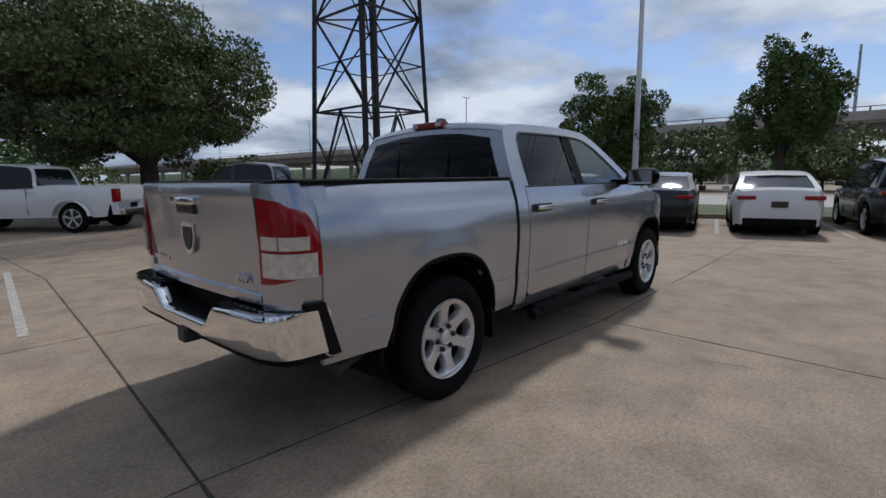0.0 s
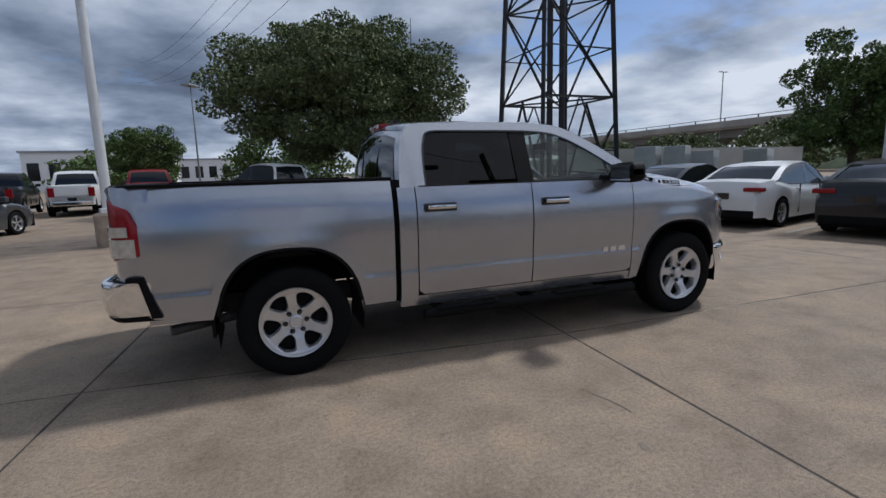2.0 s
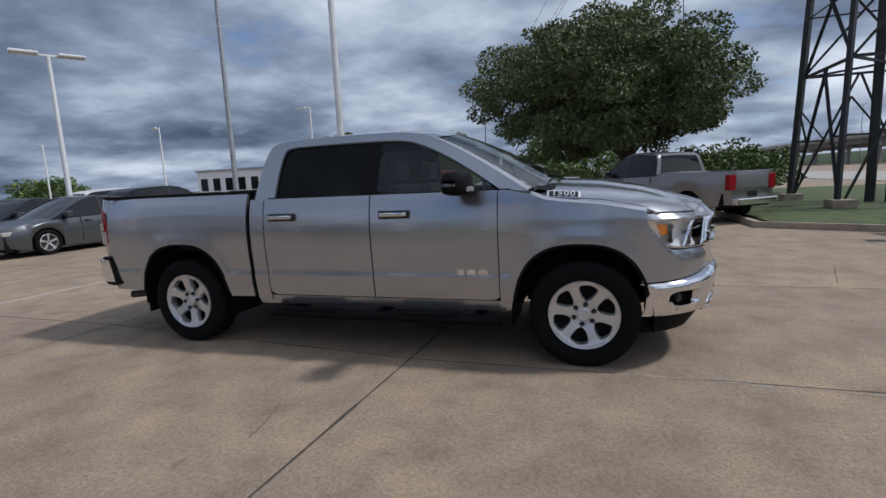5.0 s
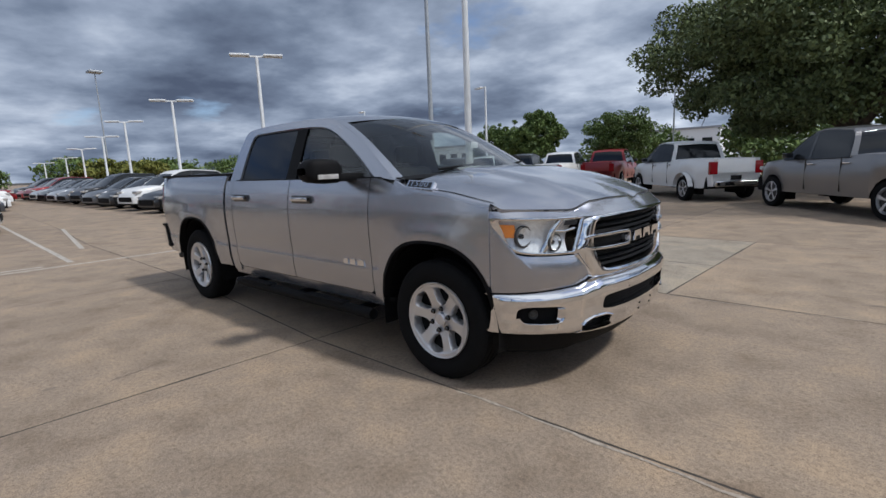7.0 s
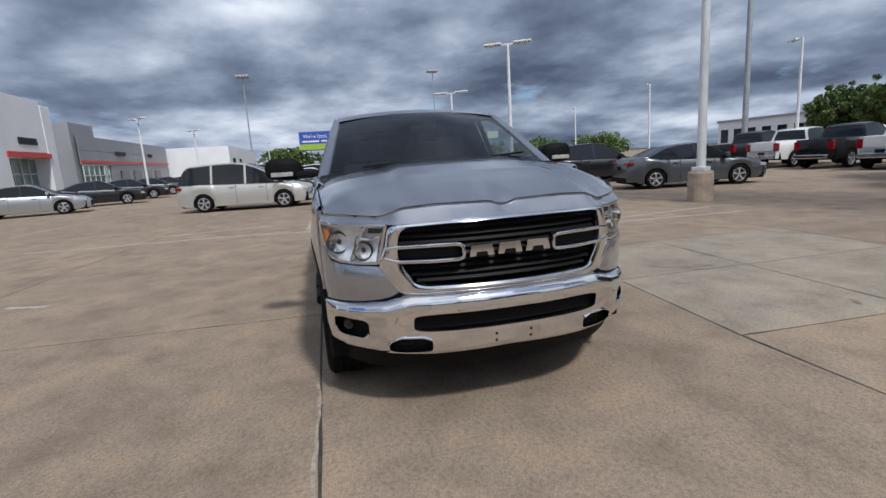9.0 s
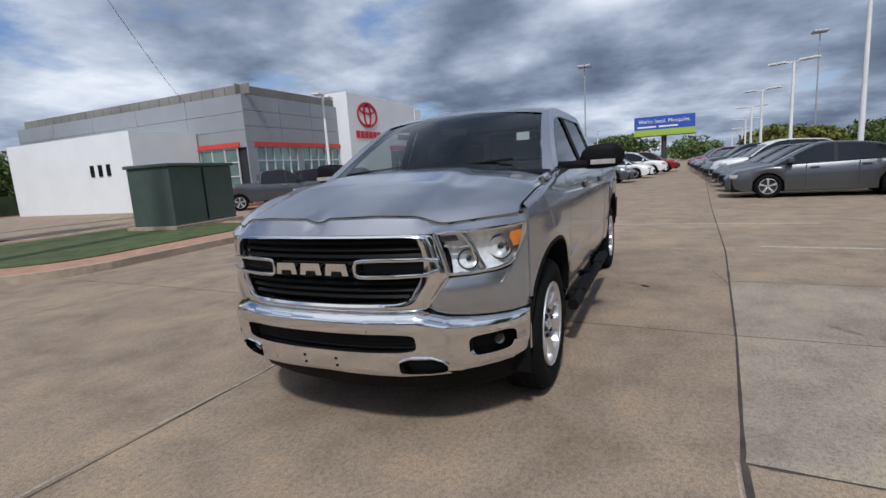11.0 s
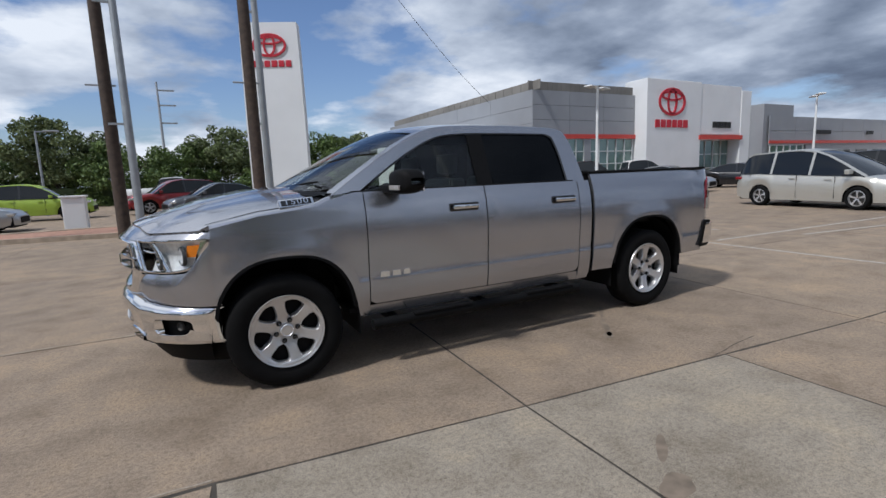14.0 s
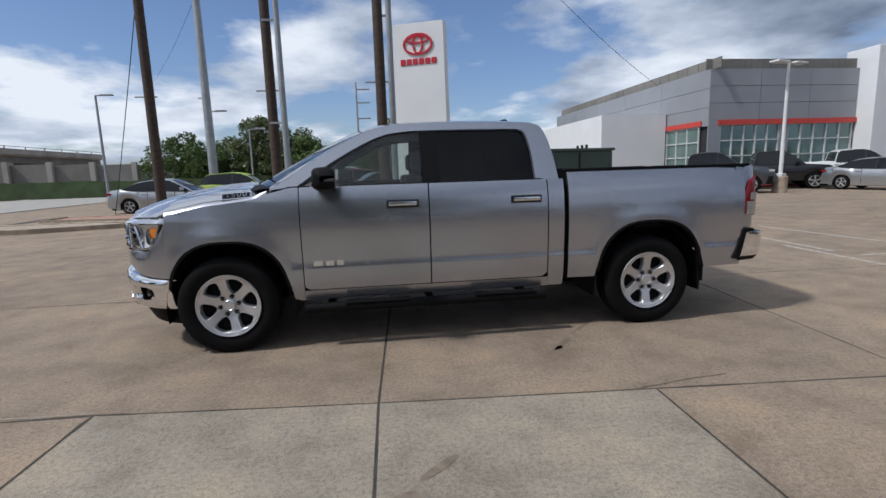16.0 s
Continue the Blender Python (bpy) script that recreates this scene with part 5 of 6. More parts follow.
        if kind == "pickup":
            part("tail_lamp", box(-r_ - 0.012, -r_ + 0.12, s * (half(-r_) - 0.17), s * (half(-r_ + 0.1) + 0.012), zr - 0.18, zr + 0.20, 0.02), "redlens", body)
        else:
            part("tail_lamp", box(-r_ - 0.01, -r_ + 0.22, s * (half(-r_) - 0.30), s * (half(-r_ + 0.2) + 0.008), zr - 0.03, zr + 0.06, 0.02), "redlens", body)
        part("door_mirror", box(cab[-1][0] - 0.42, cab[-1][0] - 0.28, s * (hw - 0.03), s * (hw + 0.16), interp(0.8, K["sh"]) + 0.02, interp(0.8, K["sh"]) + 0.16, 0.03), "gloss" if kind == "pickup" else paint, car)
        for x in ((-0.75, 0.35) if kind != "van" else (-0.4, 0.7)):
            part("door_handle", box(x - 0.10, x + 0.10, s * hw * 0.985, s * (hw + 0.012), interp(x, K["sh"]) - 0.15, interp(x, K["sh"]) - 0.115, 0.01), "chrome" if kind == "pickup" else paint, car)
            part("door_seam", box(x + (0.19 if x > 0 else 0.15), x + (0.196 if x > 0 else 0.156), s * hw * 0.97, s * (hw + 0.001), K["sill"] + 0.1, interp(x, K["sh"]) - 0.04), "joint", car)
    zb = K["sill"]
    part("rear_bumper_trim", box(-K["r"] - 0.015 if kind != "pickup" else -K["r"] - 0.16, -K["r"] + 0.12, -half(-K["r"]) + 0.05, half(-K["r"]) - 0.05, zb + 0.05, zb + 0.22, 0.03), "black" if kind != "pickup" else "chrome", car)
    part("front_grille", box(K["f"] - 0.1, K["f"] + 0.012, -half(K["f"]) + 0.12, half(K["f"]) - 0.12, zb + 0.12, zb + 0.34, 0.03), "black", car)
    pl = part("number_plate", box(-K["r"] - 0.022, -K["r"] + 0.02, -0.16, 0.16, 0.66, 0.80, 0.004), "gloss" if not plate else "white", car)
    part("underbody", box(-K["r"] + 0.15, K["f"] - 0.15, -hw + 0.18, hw - 0.18, zb - 0.02, zb + 0.34), "black", car)
    for s in (-1, 1):
        for cx in (-wb / 2, wb / 2):
            rr_ = ty * 0.68
            off = 0.10 if (dually and cx < 0) else 0.0
            w = part("wheel", lathe([(rr_, 0.09), (ty * 0.86, 0.11), (ty * 0.97, 0.09), (ty, 0.05), (ty, -0.05), (ty * 0.97, -0.1), (rr_, -0.1)], 26), "rubber", car, smooth=True)
            w.matrix_basis = pose(cx, s * (hw - 0.12 + off), ty, 0, 0, 0 if s > 0 else 180)
            part("rim", lathe([(rr_, 0.085), (rr_ * 0.94, 0.09), (rr_ * 0.9, 0.03)], 26), "alloy", w, smooth=True)
            part("rim_dish", lathe([(rr_ * 0.92, 0.02), (0.001, 0.03)], 20), "steel", w)
            for i in range(5):
                a = i * 2 * math.pi / 5 + 0.3
                sp = bmesh.new()
                grid([[(r_q * math.cos(a + k_), 0.075 - 0.02 * (r_q < 0.1) , r_q * math.sin(a + k_)) for k_ in (-kk, 0, kk)] for r_q, kk in ((0.02, 1.2), (rr_ * 0.45, 0.20), (rr_ * 0.93, 0.17))], sp)
                part("spoke", sp, "alloy", w)
            part("wheel_well", box(cx - ty - 0.02, cx + ty + 0.02, s * (hw - 0.42), s * (hw - 0.26), 0.2, ty * 2 + 0.02), "black", car)
    if dually:
        for s in (-1, 1):
            part("rear_wing", grid([[(-wb / 2 + (ty + 0.10) * math.cos(a), s * (hw - 0.02 + o), ty + (ty + 0.10) * math.sin(a)) for o in (0, 0.16, 0.17)] for a in np.linspace(0.15, math.pi - 0.15, 14)]), paint, car, smooth=True)
    return car


def at_wheels(rear, front, side, kind):
    """The pose of a vehicle from where its two wheels on one side touch the ground."""
    r, f = Vector((*rear, 0)), Vector((*front, 0))
    d = (f - r).normalized()
    n = Vector((d.y, -d.x, 0)) * side
    c = (r + f) / 2 + n * (KINDS[kind]["w"] - 0.08)
    return pose(c.x, c.y, 0, 0, 0, math.degrees(math.atan2(d.y, d.x)))


def heading(x, y, a):
    return pose(x, y, 0, 0, 0, a)


# side: +1 when the wheels given are the left ones
vehicle("pickup", "car_pewter", "pewter grey crew-cab pickup parked on the concrete", at_wheels((6.05, 9.6), (3.75, 12.5), 1, "pickup"))
vehicle("pickup", "car_white", "white crew-cab pickup with wide twin rear wheels", at_wheels((1.25, 13.9), (-1.3, 16.7), 1, "pickup"), dually=True)
row_e = [(9.75, 6.25, "sedan", "car_black", "dark metallic sedan parked nose-in at the verge"), (9.8, 3.6, "sedan", "car_white", "white sedan parked nose-in at the verge"), (10.3, 1.05, "sedan", "car_black", "glossy black sedan parked nose-in at the verge"), (10.95, -1.42, "sedan", "car_white", "white fastback sedan with dark lower trim"), (11.8, -3.95, "suv", "car_black", "black car parked nose-in at the verge")]
for x, y, k, p, lab in row_e:
    a = 13
    vehicle(k, p, lab, heading(x + 2.3 * math.cos(radians(a)), y + 2.3 * math.sin(radians(a)), a), "cars along the verge")
for i, (p, lab) in enumerate((("car_red", "dark red pickup parked tail-out"), ("car_white", "white pickup parked tail-out in the row"), ("car_black", "black pickup parked tail-out in the row"), ("car_white", "white pickup at the end of the row"), ("car_black", "black pickup beside a white one"))):
    vehicle("pickup", p, lab, heading(-4.9 - i * 2.95, 22.6 + i * 0.35, 100), "pickups in a row")
vehicle("sedan", "car_grey", "grey sedan parked on the concrete by a lamp post", at_wheels((-7.39, 10.2), (-6.7, 12.8), -1, "sedan"))
vehicle("sedan", "car_grey", "metallic grey sedan at the end of a row", at_wheels((-9.7, 7.1), (-9.85, 4.3), 1, "sedan"))
vehicle("suv", "car_black", "black SUV parked behind grey sedans", at_wheels((-12.6, 9.9), (-12.2, 12.6), -1, "suv"))
vehicle("suv", "car_white", "white SUV parked in the second row", heading(-15.5, 11.5, 80))
for i, (k, p) in enumerate((("sedan", "car_black"), ("sedan", "car_black"), ("suv", "car_white"), ("sedan", "car_black"), ("sedan", "car_grey"), ("suv", "car_black"), ("sedan", "car_grey"), ("sedan", "car_silver"), ("sedan", "car_black"), ("sedan", "car_silver"), ("suv", "car_red"), ("sedan", "car_red"), ("suv", "car_black"))):
    vehicle(k, p, {"car_black": "black", "car_white": "white", "car_grey": "dark grey", "car_silver": "silver", "car_red": "red"}[p] + " car in a long parked row", heading(-13.4 - i * 2.9, 5.9 + 0.02 * i, -80), "cars in the long row")
vehicle("van", "car_beige", "pale silver minivan standing alone on the concrete", at_wheels((-13.25, -5.25), (-12.75, -2.3), -1, "van"))
for i, (k, p, lab) in enumerate((("suv", "car_black", "black SUV parked behind the minivan"), ("sedan", "car_grey", "grey sedan parked in the back row"), ("sedan", "car_white", "white sedan parked in the back row"), ("suv", "car_white", "white SUV parked far back"), ("suv", "car_red", "red SUV parked far back"))):
    vehicle(k, p, lab, heading(-18.0 - i * 5.2, -3.2 + i * 0.9, 84), "cars behind the minivan")
vehicle("pickup", "car_grey", "grey pickup parked before the showroom", at_wheels((-12.7, -18.8), (-15.2, -16.9), 1, "pickup"), "cars before the showroom")
vehicle("pickup", "car_black", "black pickup parked before the showroom", heading(-18.0, -18.6, 150), "cars before the showroom")
vehicle("pickup", "car_white", "white pickup parked before the showroom", heading(-22.5, -18.4, 150), "cars before the showroom")
vehicle("sedan", "car_silver", "silver sedan parked before the showroom", heading(-20.4, -14.4, 105), "cars before the showroom")
for i, p in enumerate(("car_black", "car_black", "car_grey", "car_black", "car_white")):
    vehicle("sedan", p, {"car_black": "black", "car_grey": "grey", "car_white": "white"}[p] + " sedan waiting by the service doors", heading(-26.5 - i * 6.0, -13.8 - i * 0.3, 110), "cars before the showroom")
vehicle("sedan", "car_grey", "dark grey sedan parked behind the pylon sign", heading(2.6, -23.0, 15))
vehicle("suv", "car_red", "dark red car parked behind the pylon sign", heading(4.6, -26.0, 15))
vehicle("sedan", "car_silver", "silver sedan on the road edge", heading(11.8, -18.6, 178))
vehicle("suv", "lime", "lime green SUV beyond the verge", heading(10.4, -25.5, 178))
vehicle("pickup", "car_white", "white pickup beyond the verge", heading(4.6, -31.0, 175))
vehicle("pickup", "car_black", "black pickup at the lot's corner", heading(16.9, -8.2, 60))


# ---------- lamp posts and poles ----------
def lamp_post(x, y, h, heads="twin", turn=0, base=True, r=0.07, label="tall white lamp post on the car park", material="lightpole", group="lamp posts"):
    e = thing("lamp_post", label, "lamp post", group, m=pose(x, y, 0, 0, 0, turn))
    z0 = 0.75 if base else 0.0
    if base:
        part("base", lathe_z([(0.30, 0), (0.30, 0.70), (0.27, 0.75), (0.001, 0.75)], 20), "kerb", e, "round concrete base")
        part("collar", box(-0.16, 0.16, -0.16, 0.16, 0.75, 0.86, 0.02), material, e)
    part("pole", tube((0, 0, z0), (0, 0, h), r * 1.25, r * 0.8, 12), material, e, smooth=True)
    if heads == "twin":
        for s in (-1, 1):
            part("lamp_head", box(0.25 * s, 0.98 * s, -0.22, 0.22, h + 0.02, h + 0.10, 0.03), material, e)
            part("arm", box(0, 0.3 * s, -0.03, 0.03, h, h + 0.06), material, e)
    elif heads == "single":
        part("arm", box(-0.02, 0.75, -0.03, 0.03, h - 0.02, h + 0.05), material, e)
        part("lamp_head", box(0.35, 1.05, -0.16, 0.16, h + 0.0, h + 0.09, 0.03), material, e)
    elif heads == "panel":
        part("lamp_head", box(-0.5, 0.5, -0.28, 0.28, h, h + 0.10, 0.03), material, e)
    return e


def lathe_z(profile, n=20):
    bm = lathe(profile, n)
    bmesh.ops.rotate(bm, verts=bm.verts, cent=(0, 0, 0), matrix=Matrix.Rotation(radians(90), 3, "X"))
    return bm


lamp_post(-3.3, 8.3, 10.5, "twin", 20, r=0.085)
lamp_post(-3.1, 27.1, 6.55, "panel", 60, False, 0.045, "lamp post behind the oak", "greypole")
lamp_post(-12.88, 7.18, 5.92, "twin", 60, True)
for x, y, h in ((-20.95, 6.9, 5.12), (-28.1, 6.8, 4.72), (-34.0, 7.1, 4.25), (-43.0, 7.9, 3.9), (-54.0, 9.0, 3.6), (-66.0, 9.4, 3.5)):
    lamp_post(x, y, h, "twin", 60, False)
for x, y in ((-13.5, 23.2), (-27.9, 25.2), (-44.8, 28.1)):
    lamp_post(x, y, 6.3, "single", 160, False)
lamp_post(15.8, 3.6, 8.0, "panel", 20, True, 0.09, "lamp post with a flat square head at the verge", "lightpole")
lamp_post(-15.67, -15.14, 5.62, "twin", 15, True)
for x, y in ((-33, -13), (-45, -12), (-75, -8)):
    lamp_post(x, y, 5.6, "twin", 40, False)
lamp_post(13.3, -30, 5.8, "single", 180, False, 0.06, "grey street lamp by the road", "greypole", "street lamps")
lamp_post(10.9, -30, 4.6, "single", 180, False, 0.06, "grey street lamp by the road", "greypole", "street lamps")
lamp_post(20.2, -30, 6.9, "single", 180, False, 0.08, "grey street lamp by the road", "greypole", "street lamps")
mast = thing("tall_mast", "very tall slender grey lighting mast", "mast")
part("pole", tube((-37.6, 44.4, 0), (-37.6, 44.4, 42), 0.32, 0.16, 12), "greypole", mast, smooth=True)
for x, y, h in ((-105, -14, 21), (-120, 30, 24)):
    mm = thing("high_mast_lamp", "distant tall mast with a ring of lamps", "mast", "high masts")
    part("pole", tube((x, y, 0), (x, y, h), 0.18, 0.10, 8), "greypole", mm)
    part("lamp_ring", box(x - 1.3, x + 1.3, y - 1.3, y + 1.3, h - 0.3, h + 0.1, 0.1), "greypole", mm)

POLES = [(2.2, -10.6), (5.75, -12.0), (9.9, -13.0)]
for i, (x, y) in enumerate(POLES):
    e = thing("utility_pole", "dark timber utility pole on the verge", "utility pole", "timber poles")
    part("pole", tube((x, y, 0), (x, y - 0.05, 14), 0.17, 0.13, 14), "woodpole", e, smooth=True)
    part("crossarm", box(x - 1.2, x + 1.2, y - 0.06, y + 0.06, 12.2, 12.35), "woodpole", e)
    part("bolt", tube((x - 0.25, y, 4.2), (x + 0.45, y, 4.2), 0.025, n=6), "greypole", e)
for x, y, h in ((1.85, -11.0, 13), (5.3, -11.5, 13), (12.5, -27, 16)):
    e = thing("steel_pole", "slim galvanised steel pole beside the timber one", "pole", "steel poles")
    part("pole", tube((x, y, 0), (x, y, h), 0.11 if h < 15 else 0.28, 0.07 if h < 15 else 0.18, 12), "greypole", e, smooth=True)
    part("sleeve", tube((x, y, 0), (x, y, 0.35), 0.16 if h < 15 else 0.34, n=12), "greypole", e, smooth=True)
    for z in (3.1, 6.2):
        part("bracket", box(x - 0.05, x + 0.45, y - 0.03, y + 0.03, z, z + 0.06), "greypole", e)
pyl = thing("distant_pylon", "distant slim transmission pole with short arms", "pylon")
part("pole", tube((6, -95, 0), (6, -95, 19), 0.28, 0.15, 8), "greypole", pyl)
for z in (12, 15, 17.5):
    part("arm", box(3.4, 6, -95.1, -94.9, z, z + 0.25), "greypole", pyl)
pyl2 = copy_thing(pyl, pose(84, 95, 0))


def cable(a, b, sag, r=0.012):
    bm = bmesh.new()
    pts = []
    for i in range(17):
        u = i / 16
        p = Vector(a).lerp(Vector(b), u)
        p.z -= sag * 4 * u * (1 - u)
        pts.append(p)
    side = (Vector(b) - Vector(a)).cross(Vector((0, 0, 1))).normalized()
    up = side.cross(Vector(b) - Vector(a)).normalized()
    grid([[p + side * (r * math.cos(k * math.pi / 3)) + up * (r * math.sin(k * math.pi / 3)) for k in range(7)] for p in pts], bm)
    bmesh.ops.remove_doubles(bm, verts=bm.verts, dist=r * 0.1)
    return tagged(link("power_cable", bm, "wire"), "thin black overhead cable", "cable", "overhead cables")


cable((2.2, -10.7, 12.3), (-16, -26, 6.5), 0.6)
cable((9.9, -13, 13.5), (5.75, -12, 13.5), 0.2)
cable((5.75, -12, 13.5), (2.2, -10.7, 13.5), 0.2)
cable((30, -40, 16), (9.9, -13, 12.5), 1.0)
cable((12.5, -27, 12), (5.75, -12, 12.3), 0.8)
cable((12.5, -27, 12), (30, -60, 12), 0.8)
cable((9.9, -13.0, 7.5), (13.2, -16.5, 0.1), 0.1, 0.015)
for dy_, z in ((-1.0, 24), (1.0, 24), (-1.5, 20), (1.5, 20)):
    cable((12.0 + dy_, 13.7, z), (80 + dy_ * 3, -60, z + 2), 4.0, 0.02)
    cable((12.0 + dy_, 13.7, z), (-20 + dy_, 120, z + 2), 4.0, 0.02)

# lattice tower
TX0, TX1, TY0, TY1 = 10.45, 13.65, 12.0, 15.45
tower = thing("lattice_tower", "dark steel lattice transmission tower on the verge", "tower")
TH = 26.0


def leg_at(i, z):
    k = 1 - 0.55 * (z - 4) / TH
    cx, cy = (TX0 + TX1) / 2, (TY0 + TY1) / 2
    hx, hy = (TX1 - TX0) / 2 * k, (TY1 - TY0) / 2 * k
    return Vector((cx + (hx if i in (1, 2) else -hx), cy + (hy if i in (2, 3) else -hy), z))


def angle_bar(a, b, w, name, parent, material="lattice"):
    """An angle-iron bar between two points."""
    bm = bmesh.new()
    a, b = Vector(a), Vector(b)
    q = (b - a).to_track_quat("Z", "Y").to_matrix()
    e1, e2 = q @ Vector((w, 0, 0)), q @ Vector((0, w, 0))
    t = 0.15
    prof = [Vector((0, 0, 0)), e1, e1 + e2 * t, e1 * t + e2 * t, e1 * t + e2, e2]
    grid([[tuple(p + o) for o in prof + prof[:1]] for p in (a, b)], bm)
    return part(name, bm, material, parent)


levels = [0.0, 4.2, 8.0, 11.5, 15, 18, 21, 23.5, 26]
for i in range(4):
    angle_bar(leg_at(i, 0), leg_at(i, TH), 0.17, "leg", tower)
    for z0, z1 in zip(levels, levels[1:]):
        j = (i + 1) % 4
        a0, a1, b0, b1 = leg_at(i, z0), leg_at(i, z1), leg_at(j, z0), leg_at(j, z1)
        mid1 = (a1 + b1) / 2
        mid0 = (a0 + b0) / 2
        angle_bar(a1, b1, 0.08, "strut", tower)
        c = (a0 + b0 + a1 + b1) / 4
        for p, q in ((a0, mid1), (b0, mid1)) if z0 == 0 else ((a0, b1), (b0, a1)):
            angle_bar(p, q, 0.075, "brace", tower)
            h_ = (p + q) / 2
            near = leg_at(i if (h_ - a0).length < (h_ - b0).length else j, h_.z)
            angle_bar(h_, near, 0.05, "brace", tower)
        if z0 == 0:
            k1, k2 = (a0 + mid1) / 2, (b0 + mid1) / 2
            angle_bar(k1, leg_at(i, 4.2 * 0.75), 0.05, "brace", tower)
            angle_bar(k2, leg_at(j, 4.2 * 0.75), 0.05, "brace", tower)
for z in levels[1:4]:
    angle_bar(leg_at(0, z), leg_at(2, z), 0.07, "strut", tower)
    angle_bar(leg_at(1, z), leg_at(3, z), 0.07, "strut", tower)
for o in (-0.18, 0.18):
    part("riser", tube((12.05 + o, 13.7 - o, 0), (12.05 + o, 13.7 - o, TH), 0.13, n=10), "lattice", tower, smooth=True)
for i in range(4):
    p = leg_at(i, 0)
    part("footing", box(p.x - 0.3, p.x + 0.3, p.y - 0.3, p.y + 0.3, 0.0, 0.35, 0.03), "kerb", tower)
# equipment cabinets by the tower
for x, y, w_, h_ in ((14.6, 11.0, 0.9, 2.1), (15.7, 10.6, 0.9, 2.1), (17.0, 10.4, 1.2, 1.9), (19.0, 9.6, 2.4, 1.9)):
    e = thing("equipment_cabinet", "grey steel equipment cabinet on the verge", "cabinet", "equipment cabinets", m=pose(x, y, 0.1, 0, 0, 30))
    part("body", box(-w_ / 2, w_ / 2, -0.4, 0.4, 0, h_, 0.02), "hvac", e)
    part("vent", box(-w_ / 2 + 0.1, w_ / 2 - 0.1, -0.415, -0.38, h_ * 0.55, h_ * 0.85), "greypole", e)
    part("door", box(-w_ / 2 + 0.06, w_ / 2 - 0.06, -0.41, -0.39, 0.1, h_ * 0.5), "hvac", e)
wl = thing("screen_wall", "low pale concrete screen wall by the tower", "wall", kind="structure")
part("wall", box(15, 33, 17.0, 17.3, 0, 2.4), "bridge", wl)

# ---------- highway viaduct ----------
via = thing("viaduct", "long grey concrete highway viaduct on piers", "viaduct")
Y0, Y1 = -140, 330
part("deck", box(76, 90, Y0, Y1, 7.2, 7.7), "bridge", via)
part("parapet", box(75.6, 76.0, Y0, Y1, 7.5, 8.6), "bridge", via)
# the girders' darker colour holds the shade beneath the deck
for k in range(5):
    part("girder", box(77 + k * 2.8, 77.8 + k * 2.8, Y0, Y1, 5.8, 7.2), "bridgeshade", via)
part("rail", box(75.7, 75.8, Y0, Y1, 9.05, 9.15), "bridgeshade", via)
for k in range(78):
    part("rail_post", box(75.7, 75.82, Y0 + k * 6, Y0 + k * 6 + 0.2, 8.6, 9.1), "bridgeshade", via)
for k in range(20):
    y = Y0 + 10 + k * 24
    part("pier_cap", box(76.5, 89.5, y - 0.8, y + 0.8, 4.8, 5.8), "bridge", via)
    for x in (79, 87):
        part("pier", tube((x, y, 0), (x, y, 4.8), 0.6, n=14), "bridge", via, smooth=True)
frontage = thing("embankment", "dark shrubby embankment below the viaduct", "embankment", kind="structure")
part("slope", grid([[(x, y, z + 0.6 * noise.noise((x * 0.1, y * 0.1, 0))) for x, z in ((92, 0), (98, 4), (110, 5), (200, 3))] for y in np.linspace(-200, 380, 40)]), "farleaf", frontage, smooth=True)

# ---------- showroom ----------
show = thing("showroom", "grey panelled car showroom with glass bays and a red band", "showroom building")
FY = -22.6
CX = -17.3


def wall_panels(x0, x1, y, z0, z1, nx, nz, name="wall_panel", material="panel", axis="x"):
    for i in range(nx):
        for j in range(nz):
            a, b = x0 + (x1 - x0) * i / nx, x0 + (x1 - x0) * (i + 1) / nx
            c, d = z0 + (z1 - z0) * j / nz, z0 + (z1 - z0) * (j + 1) / nz
            lo_, hi_ = min(a, b) + 0.012, max(a, b) - 0.012
            if axis == "x":
                part(name, box(lo_, hi_, y - 0.06, y, c + 0.012, d - 0.012), material, show)
            else:
                part(name, box(y, y + 0.06, lo_, hi_, c + 0.012, d - 0.012), material, show)


def glazing(x0, x1, y, z0, z1, nx, nz, axis="x"):
    if axis == "x":
        part("window_glass", box(x0, x1, y - 0.12, y - 0.08, z0, z1), "shopglass", show)
    else:
        part("window_glass", box(y + 0.08 - 0.2, y - 0.08, x0, x1, z0, z1), "shopglass", show)
    for i in range(nx + 1):
        x = x0 + (x1 - x0) * i / nx
        part("mullion", box(x - 0.04, x + 0.04, y - 0.08, y + 0.0, z0, z1) if axis == "x" else box(y - 0.08, y, x - 0.04, x + 0.04, z0, z1), "mullion", show)
    for j in range(nz + 1):
        z = z0 + (z1 - z0) * j / nz
        part("mullion", box(x0, x1, y - 0.08, y - 0.002, z - 0.035, z + 0.035) if axis == "x" else box(y - 0.08, y - 0.002, x0, x1, z - 0.035, z + 0.035), "mullion", show)


